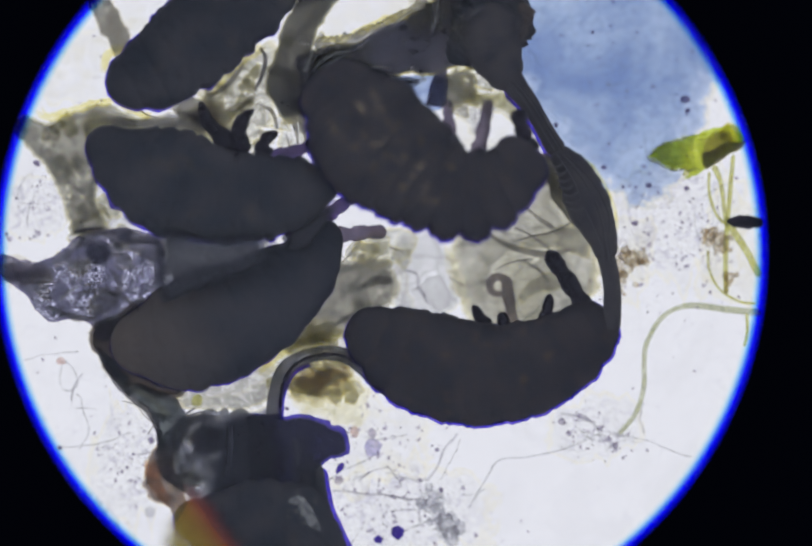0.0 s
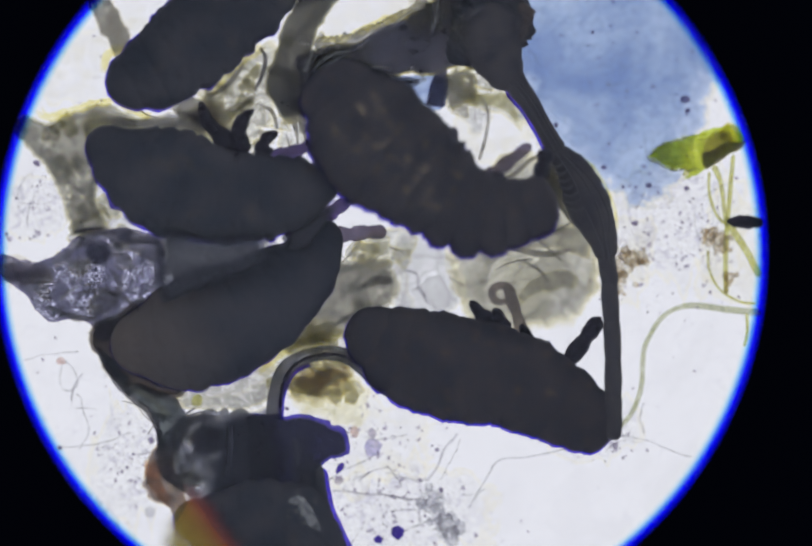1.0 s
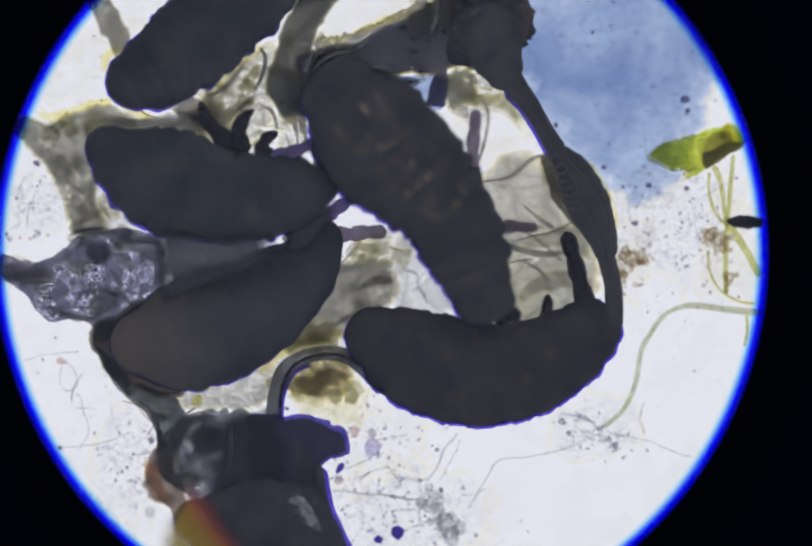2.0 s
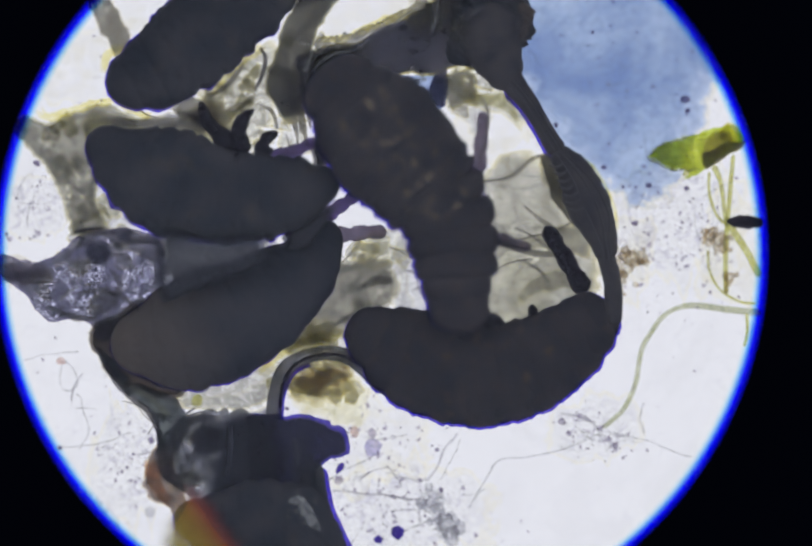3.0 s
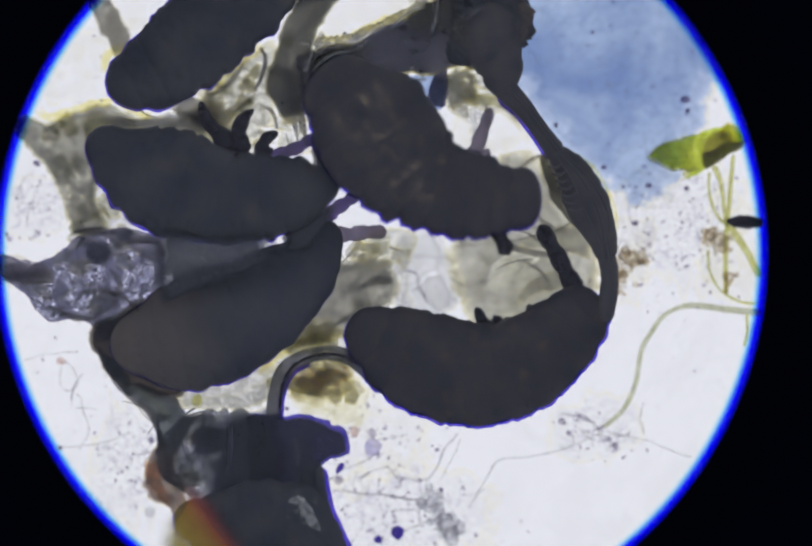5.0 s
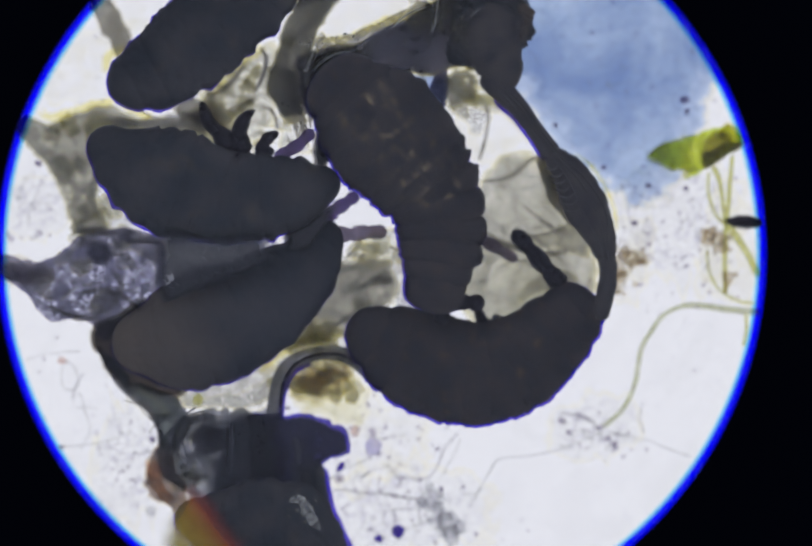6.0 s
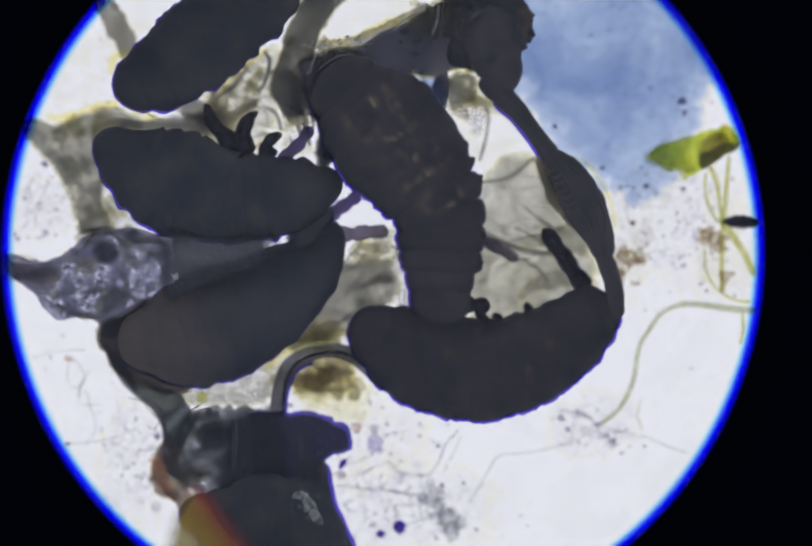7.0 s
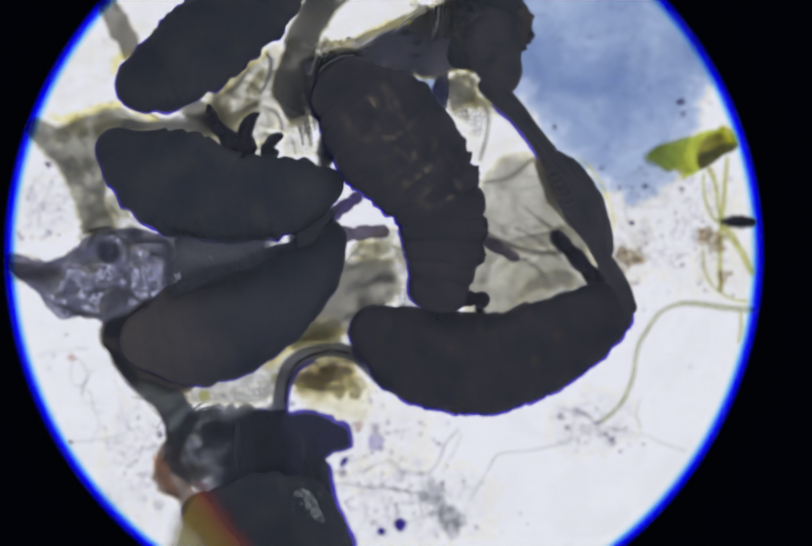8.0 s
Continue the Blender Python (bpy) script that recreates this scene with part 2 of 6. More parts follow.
M["skin_veil"] = tissue("dull_grey_thin_skin", (0.60, 0.60, 0.63), (0.36, 0.36, 0.39), (0.1, 0.1, 0.1), 0.06, 60, 9, grain=0.8, fibre=0.2, fade=0.12, rim=(0.9, 0.88, 0.8))
M["skin_murk"] = tissue("murky_dark_skin", (0.085, 0.083, 0.088), (0.024, 0.024, 0.029), (0.037, 0.0365, 0.040), 0.45, 60, 9, 0.36, 0.66, 1.2, grain=0.6, fibre=0.4, fade=0.14, rim=(0.34, 0.33, 0.33),
                        spots=(0.14, 0.125, 0.10), spot_size=24, spot_from=0.66)
M["skin_tan"] = tissue("brown_murky_skin", (0.13, 0.10, 0.075), (0.032, 0.028, 0.024), (0.046, 0.039, 0.033), 0.42, 70, 9, 0.36, 0.66, 1.0, grain=0.7, fibre=0.3, fade=0.14, rim=(0.30, 0.26, 0.22))
M["skin_tip"] = tissue("brown_clear_skin", (0.50, 0.44, 0.40), (0.22, 0.19, 0.18), (0.05, 0.045, 0.04), 0.1, 50, 9, fade=0.3, rim=(0.9, 0.86, 0.8))
M["pleated"] = tissue("dark_pleated_skin", (0.13, 0.13, 0.155), (0.028, 0.0285, 0.038), (0.040, 0.041, 0.050), 0.4, 60, 9, grain=0.7, fibre=0.5, stretch=(2.4, 0.35, 1), fade=0.05, rim=(0.45, 0.46, 0.5))
M["pleat"] = tissue("grey_pleat_skin", (0.16, 0.165, 0.19), (0.05, 0.052, 0.065), (0.032, 0.033, 0.040), 0.3, 50, 9, grain=0.75, fibre=0.4, stretch=(2.0, 0.35, 1), fade=0.3, rim=(0.75, 0.75, 0.78))
M["strand"] = hide("brown_grey_strand_hide", (0.0185, 0.0178, 0.0200), (0.046, 0.042, 0.040), 34, (0.070, 0.064, 0.056), 40.0, 0.62)
M["strand_ridge"] = hide("strand_fibre_hide", (0.024, 0.0235, 0.026), (0.052, 0.049, 0.047), 16)
M["ridge"] = hide("dull_ridge_hide", (0.018, 0.0188, 0.023), (0.030, 0.0305, 0.035), 20)
M["scrap"] = tissue("light_grey_scrap", (0.90, 0.89, 0.84), (0.66, 0.65, 0.58), (0.2, 0.2, 0.18), 0.05, 30, 9, grain=0.85, fibre=0.3, fade=0.25)
M["scrap_olive"] = tissue("light_olive_scrap", (0.93, 0.91, 0.76), (0.66, 0.64, 0.42), (0.2, 0.2, 0.14), 0.03, 30, 9, grain=0.8, fibre=0.25, fade=0.25,
                          spots=(1, 0.99, 0.9), spot_size=14, spot_from=0.6)
M["skin_strip"] = tissue("yellow_olive_strip_skin", (0.86, 0.84, 0.62), (0.54, 0.53, 0.33), (0.2, 0.2, 0.14), 0.03, 40, 9, grain=0.85, fibre=0.25, fade=0.09, rim=(0.92, 0.90, 0.74))
M["beaded"] = tissue("beaded_clear_film", (1.0, 1.0, 0.99), (0.93, 0.925, 0.90), (0.6, 0.6, 0.6), 0.0, 40, 10, grain=0.98, fade=0.16, rim=(0.99, 0.98, 0.93), facet=9, facet_low=0.8, crease=0.66)
# yellow tint for the bright fringe along edges
M["edge_yellow"] = tissue("yellow_fringe_film", (1.0, 0.97, 0.68), (0.95, 0.88, 0.38), (0.4, 0.36, 0.1), 0.0, 40, 9, grain=0.95, fade=0.45, rim=(1, 0.96, 0.66))
M["skin_lit"] = tissue("light_olive_shed_skin", (0.92, 0.905, 0.80), (0.44, 0.425, 0.32), (0.3, 0.28, 0.2), 0.04, 48, 12, 0.34, 0.58, 1.2, grain=0.82, fibre=0.35, fade=0.3,
                       spots=(0.99, 0.975, 0.89), spot_size=20, spot_from=0.62)
M["skin_pale"] = tissue("pale_shed_skin", (0.97, 0.965, 0.92), (0.74, 0.73, 0.58), (0.4, 0.38, 0.3), 0.02, 60, 12, 0.34, 0.58, 1.0, grain=0.9, fibre=0.25, fade=0.4)
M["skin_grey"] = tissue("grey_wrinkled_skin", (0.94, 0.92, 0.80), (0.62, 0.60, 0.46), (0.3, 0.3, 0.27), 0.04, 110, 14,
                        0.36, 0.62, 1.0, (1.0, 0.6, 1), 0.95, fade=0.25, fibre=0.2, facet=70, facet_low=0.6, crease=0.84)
M["skin_clear"] = tissue("pale_solid_skin", (0.88, 0.88, 0.78), (0.6, 0.6, 0.5), (0.4, 0.4, 0.33), 0.15, 20, 8)
M["skin_white"] = tissue("white_creased_skin", (0.99, 0.99, 0.985), (0.90, 0.90, 0.885), (0.6, 0.6, 0.6), 0.01, 60, 12, grain=0.96, fade=0.2, rim=(0.98, 0.975, 0.93), facet=56, facet_low=0.74, crease=0.84)
M["skin_dark"] = tissue("dark_shed_skin", (0.15, 0.154, 0.168), (0.044, 0.045, 0.050), (0.036, 0.037, 0.042), 0.5, 60, 8, 0.36, 0.7, 1.2, grain=0.65, fibre=0.35, fade=0.3, rim=(0.42, 0.43, 0.50), spots=(0.36, 0.37, 0.41), spot_size=30, spot_from=0.6)
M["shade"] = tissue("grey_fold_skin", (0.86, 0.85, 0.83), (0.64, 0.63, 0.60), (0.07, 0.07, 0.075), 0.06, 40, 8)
M["eyespot"] = tissue("dark_eyespot", (0.20, 0.195, 0.22), (0.08, 0.08, 0.095), (0.03, 0.03, 0.035), 0.2, 24, 7, fade=0.13, rim=(0.6, 0.6, 0.66))
M["wrinkle_violet"] = tissue("pale_violet_wrinkle", (0.85, 0.84, 0.9), (0.5, 0.49, 0.55), (0.09, 0.088, 0.105), 0.45, 20, 7)
M["line"] = tissue("dark_fibre_skin", (0.84, 0.82, 0.77), (0.60, 0.58, 0.53), (0.07, 0.07, 0.065), 0.06, 30, 8)
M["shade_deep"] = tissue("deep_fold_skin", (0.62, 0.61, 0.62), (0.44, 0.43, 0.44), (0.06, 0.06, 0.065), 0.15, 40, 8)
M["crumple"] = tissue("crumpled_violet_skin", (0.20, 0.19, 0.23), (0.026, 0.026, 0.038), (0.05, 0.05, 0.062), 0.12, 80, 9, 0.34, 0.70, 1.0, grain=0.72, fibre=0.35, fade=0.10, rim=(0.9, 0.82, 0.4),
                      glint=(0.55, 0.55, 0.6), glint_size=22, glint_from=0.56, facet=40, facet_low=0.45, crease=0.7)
M["frayed"] = tissue("frayed_pale_skin", (0.86, 0.85, 0.82), (0.58, 0.57, 0.55), (0.16, 0.16, 0.17), 0.05, 22, 6, 0.4, 0.62, 2.0, grain=0.6, spots=(0.99, 0.98, 0.95), spot_size=14, spot_from=0.6, glint=(0.98, 0.97, 0.9), glint_size=9, glint_from=0.44)
M["skin_tube"] = tissue("olive_tube_skin", (0.19, 0.185, 0.15), (0.05, 0.05, 0.046), (0.08, 0.08, 0.07), 0.10, 70, 9, 0.34, 0.68, grain=0.75, fibre=0.4, fade=0.09, rim=(0.70, 0.68, 0.50),
                        glint=(0.6, 0.59, 0.52), glint_size=20, glint_from=0.6)
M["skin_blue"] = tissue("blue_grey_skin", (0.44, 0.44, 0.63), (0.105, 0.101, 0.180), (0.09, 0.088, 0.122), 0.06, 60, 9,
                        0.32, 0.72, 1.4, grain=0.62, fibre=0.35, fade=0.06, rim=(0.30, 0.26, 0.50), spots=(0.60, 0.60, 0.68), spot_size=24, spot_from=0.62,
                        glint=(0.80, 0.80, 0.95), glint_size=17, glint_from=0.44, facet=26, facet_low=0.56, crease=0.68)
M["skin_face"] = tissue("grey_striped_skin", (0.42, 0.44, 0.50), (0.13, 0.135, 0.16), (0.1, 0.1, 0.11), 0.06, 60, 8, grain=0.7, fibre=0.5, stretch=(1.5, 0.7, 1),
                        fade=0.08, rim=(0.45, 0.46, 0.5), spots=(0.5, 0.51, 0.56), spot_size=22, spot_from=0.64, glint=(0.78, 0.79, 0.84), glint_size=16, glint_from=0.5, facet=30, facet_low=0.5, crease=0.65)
M["limb_clear"] = tissue("clear_brownish_limb", (0.76, 0.72, 0.73), (0.50, 0.47, 0.49), (0.05, 0.045, 0.05), 0.06, 25, 7)
M["tube"] = tissue("clear_grey_tube", (0.72, 0.72, 0.74), (0.44, 0.44, 0.47), (0.06, 0.06, 0.07), 0.2, 30, 8, fibre=0.45)
M["skin_stem"] = tissue("striped_stem_skin", (0.24, 0.27, 0.27), (0.065, 0.075, 0.085), (0.08, 0.09, 0.085), 0.12, 50, 8, stretch=(0.7, 0.7, 1), fibre=0.4, fade=0.06, rim=(0.3, 0.28, 0.42))
M["film_blue"] = tissue("blue_film", (0.48, 0.60, 0.81), (0.20, 0.30, 0.56), (0.3, 0.36, 0.6), 0.03, 170, 12, 0.30, 0.66,
                        0.3, grain=0.88, fade=0.8, rim=(0.72, 0.81, 0.96))
M["blue_gap"] = tissue("dense_blue_film", (0.50, 0.60, 0.80), (0.26, 0.35, 0.60), (0.3, 0.36, 0.6), 0.02, 50, 12, grain=0.9, fade=0.04, rim=(0.7, 0.8, 0.95))
M["residue"] = tissue("dried_residue", (1.0, 1.0, 1.0), (0.965, 0.965, 0.965), (0.6, 0.6, 0.6), 0.0, 120, 12, 0.36, 0.52, 0.8, grain=0.985, vein=(0.95, 0.95, 0.96), vein_size=90, vein_width=0.007)
M["haze"] = tissue("yellowish_slime", (1.0, 0.998, 0.985), (0.95, 0.935, 0.85), (0.5, 0.48, 0.35), 0.0, 70, 14, 0.36, 0.56, grain=0.97, fade=0.5, rim=(1, 0.995, 0.97))
M["haze_grey"] = tissue("lavender_slime", (1.0, 1.0, 0.99), (0.80, 0.79, 0.84), (0.5, 0.5, 0.52), 0.0, 26, 8, 0.34, 0.5, 1.2, grain=0.9, fade=0.5, rim=(1, 1, 0.98))
M["slime_yellow"] = tissue("yellow_slime", (0.99, 0.97, 0.80), (0.74, 0.70, 0.42), (0.5, 0.45, 0.25), 0.0, 50, 10, 0.36, 0.6, 0.8, grain=0.92, fade=0.25, rim=(1, 0.98, 0.86))
M["brown"] = tissue("brown_matter", (0.98, 0.965, 0.92), (0.84, 0.77, 0.66), (0.14, 0.10, 0.06), 0.0, 22, 6, 0.36, 0.6)
M["brown_film"] = tissue("brown_granular_film", (0.84, 0.78, 0.50), (0.18, 0.15, 0.095), (0.14, 0.09, 0.05), 0.08, 60, 9, 0.34, 0.62, grain=0.66, fade=0.6,
                         spots=(0.95, 0.89, 0.6), spot_size=16, spot_from=0.63)
# orange skin whose colour also holds some lens flare
M["orange"] = tissue("orange_flare_skin", (0.92, 0.70, 0.52), (0.66, 0.42, 0.30), (0.2, 0.1, 0.05), 0.03, 30, 8, fade=0.4, rim=(0.97, 0.86, 0.7))
M["flap"] = tissue("brown_flap_skin", (0.42, 0.34, 0.30), (0.15, 0.12, 0.11), (0.1, 0.07, 0.05), 0.08, 40, 8, fibre=0.3, fade=0.3, rim=(0.9, 0.8, 0.66))
M["yellow"] = painted_glow("yellow_red_glow")
M["green"] = tissue("green_cell", (0.98, 0.985, 0.78), (0.92, 0.93, 0.60), (0.3, 0.36, 0.05), 0.02, 14, 5)
M["green_wall"] = tissue("dark_cell_wall", (0.60, 0.58, 0.34), (0.42, 0.40, 0.22), (0.06, 0.07, 0.02), 0.05, 14, 5)
M["green_dark"] = tissue("dark_olive_matter", (0.22, 0.20, 0.14), (0.085, 0.078, 0.055), (0.05, 0.05, 0.03), 0.06, 24, 6, grain=0.75, fade=0.05, rim=(0.6, 0.56, 0.4))
M["green_brown"] = tissue("brownish_olive_matter", (0.70, 0.60, 0.62), (0.42, 0.34, 0.40), (0.08, 0.07, 0.03), 0.05, 20, 6, grain=0.7, fade=0.07, rim=(0.9, 0.85, 0.8))
M["green_film"] = tissue("yellow_brown_film", (0.82, 0.74, 0.26), (0.52, 0.46, 0.10), (0.2, 0.2, 0.03), 0.05, 22, 6, grain=0.7, fade=0.06, rim=(0.9, 0.88, 0.5))
M["green_thin"] = tissue("thin_green_film", (0.74, 0.84, 0.16), (0.53, 0.64, 0.06), (0.25, 0.3, 0.03), 0.04, 26, 5, grain=0.78, fade=0.03, rim=(0.8, 0.84, 0.5))
M["stalk"] = tissue("yellow_green_stalk", (0.95, 0.95, 0.72), (0.86, 0.86, 0.50), (0.4, 0.45, 0.2), 0.03, 16, 5)
M["filament"] = tissue("pale_green_filament", (0.93, 0.935, 0.84), (0.80, 0.815, 0.66), (0.4, 0.45, 0.2), 0.03, 16, 5)
M["hypha"] = tissue("grey_thread", (0.99, 0.99, 0.99), (0.94, 0.94, 0.95), (0.4, 0.4, 0.42), 0.0, 20, 5)
M["hypha_dark"] = tissue("dark_thread", (0.95, 0.945, 0.955), (0.82, 0.81, 0.84), (0.2, 0.2, 0.22), 0.0, 20, 5)
M["speck"] = tissue("lavender_speck", (0.95, 0.93, 0.96), (0.76, 0.73, 0.81), (0.15, 0.14, 0.2), 0.02, 9, 4)
M["speck_dark"] = tissue("dark_speck", (0.74, 0.70, 0.80), (0.48, 0.44, 0.56), (0.06, 0.05, 0.1), 0.06, 9, 4)
M["stub"] = tissue("violet_grey_stub", (0.11, 0.105, 0.14), (0.045, 0.042, 0.068), (0.03, 0.03, 0.04), 0.1, 30, 8, fade=0.05, rim=(0.3, 0.28, 0.45))
M["violet"] = tissue("violet_grain", (0.34, 0.26, 0.72), (0.16, 0.10, 0.52), (0.08, 0.05, 0.25), 0.15, 12, 4)
M["lavender"] = tissue("pale_lavender_grain", (0.90, 0.88, 0.98), (0.82, 0.80, 0.96), (0.5, 0.5, 0.7), 0.02, 20, 6)
M["blue_grain"] = tissue("blue_grey_grain", (0.985, 0.985, 0.99), (0.94, 0.942, 0.96), (0.2, 0.22, 0.3), 0.0, 25, 6)
M["red_grain"] = tissue("pinkish_grain", (0.98, 0.92, 0.90), (0.92, 0.80, 0.76), (0.4, 0.2, 0.15), 0.0, 12, 5)
M["black"] = hide("black_chip", (0.008, 0.008, 0.01), (0.03, 0.025, 0.03), 15)


def plain(name, color, rough, spec=0.0):
    m, nt, out = nodes_of(name)
    p = nt.nodes.new("ShaderNodeBsdfPrincipled")
    p.inputs["Base Color"].default_value = (*color, 1)
    p.inputs["Roughness"].default_value = rough
    p.inputs["Specular IOR Level"].default_value = spec
    nt.links.new(p.outputs[0], out.inputs["Surface"])
    return m


def clear(name, color):
    m, nt, out = nodes_of(name)
    t = nt.nodes.new("ShaderNodeBsdfTransparent")
    t.inputs["Color"].default_value = (*color, 1)
    nt.links.new(t.outputs[0], out.inputs["Surface"])
    return m


def lamp_glow(name):
    m, nt, out = nodes_of(name)
    e = nt.nodes.new("ShaderNodeEmission")
    e.inputs["Color"].default_value = (*LAMP, 1)
    nt.links.new(e.outputs[0], out.inputs["Surface"])
    return m


def veil_glass(name, veil_tint, share):
    """Clear glass that scatters a little of the room's light: an added veil that stands in for glare."""
    m, nt, out = nodes_of(name)
    t = nt.nodes.new("ShaderNodeBsdfTransparent")
    d = nt.nodes.new("ShaderNodeBsdfDiffuse")
    d.inputs["Color"].default_value = (*veil_tint, 1)
    mix = nt.nodes.new("ShaderNodeMixShader")
    mix.inputs[0].default_value = share
    nt.links.new(t.outputs[0], mix.inputs[1])
    nt.links.new(d.outputs[0], mix.inputs[2])
    nt.links.new(mix.outputs[0], out.inputs["Surface"])
    return m


# faint even veil that lifts the blacks as glare would
M["lens"] = veil_glass("glare_veil_glass", (0.62, 0.67, 0.80), 0.016)
M["matt_black"] = plain("matt_black_paint", (0.0006, 0.0008, 0.0018), 1.0)
M["rim_blue"] = clear("blue_lens_edge", (0.0, 0.012, 1.0))
M["rim_cyan"] = clear("cyan_lens_edge", (0.45, 0.85, 1.0))
M["glass"] = clear("slide_glass", (0.985, 0.99, 0.99))
M["lamp"] = lamp_glow("lamp_diffuser")


# ---- building helpers ----
def part(name, bm, material, parent=None, label="", at=None):
    """Links a bmesh as one smooth mesh object, under parent where given."""
    me = bpy.data.meshes.new(name)
    bm.normal_update()
    bm.to_mesh(me)
    bm.free()
    for f in me.polygons:
        f.use_smooth = True
    me.materials.append(material)
    ob = new(name, me)
    if parent is not None:
        ob.parent = parent
    if at is not None:
        ob.matrix_basis = at
    if label:
        ob["label"] = label
    return ob


def empty(name, u, v, h=0.0):
    ob = new(name)
    ob.empty_display_size = 20 * D
    ob.location = st(u, v, h)
    return ob


def curve_at(pts, x):
    """Catmull-Rom through tuples of any length; x from 0 to len - 1."""
    n = len(pts)
    i = max(0, min(n - 2, int(math.floor(x))))
    f = x - i
    a, b = pts[max(i - 1, 0)], pts[i]
    c, d = pts[i + 1], pts[min(i + 2, n - 1)]
    return tuple(0.5 * (2 * q + (r - p) * f + (2 * p - 5 * q + 4 * r - s) * f * f + (3 * q - p - 3 * r + s) * f ** 3)
                 for p, q, r, s in zip(a, b, c, d))


def stations(pts, count):
    """Even steps of arc length along a curve (u, v, r, ...)."""
    fine = [curve_at(pts, (len(pts) - 1) * k / 200.0) for k in range(201)]
    run = [0.0]
    for a, b in zip(fine, fine[1:]):
        run.append(run[-1] + math.hypot(b[0] - a[0], b[1] - a[1]))
    res, j = [], 0
    for k in range(count):
        want = run[-1] * k / (count - 1)
        while j < 199 and run[j + 1] < want:
            j += 1
        f = (want - run[j]) / max(run[j + 1] - run[j], 1e-9)
        res.append(tuple(p + (q - p) * f for p, q in zip(fine[j], fine[j + 1])))
    return res


def rings_mesh(rings, caps=(True, True)):
    """Mesh from rings of points, with fans at the ends."""
    bm = bmesh.new()
    rows = [[bm.verts.new(p) for p in ring] for ring in rings]
    n = len(rows[0])
    for a, b in zip(rows, rows[1:]):
        for k in range(n):
            bm.faces.new((a[k], a[(k + 1) % n], b[(k + 1) % n], b[k]))
    for row, flip, cap in ((rows[0], True, caps[0]), (rows[-1], False, caps[1])):
        if not cap:
            continue
        mid = Vector((0, 0, 0))
        for w in row:
            mid += w.co
        c = bm.verts.new(mid / n)
        for k in range(n):
            f = (row[k], row[(k + 1) % n], c)
            bm.faces.new(f[::-1] if flip else f)
    return bm


def loft_rings(pts, h, flat=0.6, rough=0.03, grain=30.0, count=40, sides=20, base=(0, 0, 0), ends=(True, True), folds=0, fold_depth=0.0, seed=0, own=False):
    """Rounded body along a curve of (u, v, radius). h: height of its axis, or one height for each end.
    own: the curve is in the part's own space, along x and to the left, in divisions."""
    h0, h1 = h if isinstance(h, tuple) else (h, h)
    ss = stations(pts, count)
    total = sum(math.hypot(b[0] - a[0], b[1] - a[1]) for a, b in zip(ss, ss[1:]))
    rings = []
    off = Vector(base)
    for k, (u, v, r) in enumerate(ss):
        a, b = ss[max(k - 1, 0)], ss[min(k + 1, count - 1)]
        tu, tv = b[0] - a[0], b[1] - a[1]
        ln = math.hypot(tu, tv) or 1.0
        nu, nv = -tv / ln, tu / ln
        s = total * k / (count - 1)
        if ends[0] and s < ss[0][2]:
            q = 1 - s / max(ss[0][2], 1e-6)
            r *= max(0.04, math.sqrt(max(0.0, 1 - q * q)))
        if ends[1] and total - s < ss[-1][2]:
            q = 1 - (total - s) / max(ss[-1][2], 1e-6)
            r *= max(0.04, math.sqrt(max(0.0, 1 - q * q)))
        if folds:
            r *= 1 - fold_depth * (0.5 + 0.5 * math.cos(2 * math.pi * folds * k / (count - 1))) ** 3
        hh = h0 + (h1 - h0) * k / (count - 1)
        ring = []
        for j in range(sides):
            phi = 2 * math.pi * j / sides
            c, w = math.cos(phi), math.sin(phi)
            p = Vector((u + nu * c * r, v + nv * c * r, hh + w * r * flat))
            g = noise.noise(p / grain + Vector((seed * 7.3, 0, 0))) + 0.5 * noise.noise(p / (grain * 0.37) + Vector((0, seed * 3.7, 0)))
            rr = r * (1 + rough * 2 * g)
            q = (u + nu * c * rr, v + nv * c * rr, hh + w * rr * flat)
            ring.append(Vector(q) * D if own else st(q[0], q[1], max(1.5, q[2])) - off)
        rings.append(ring)
    return rings


def loft(*a, **k):
    """Closed mesh of loft_rings()."""
    return rings_mesh(loft_rings(*a, **k))


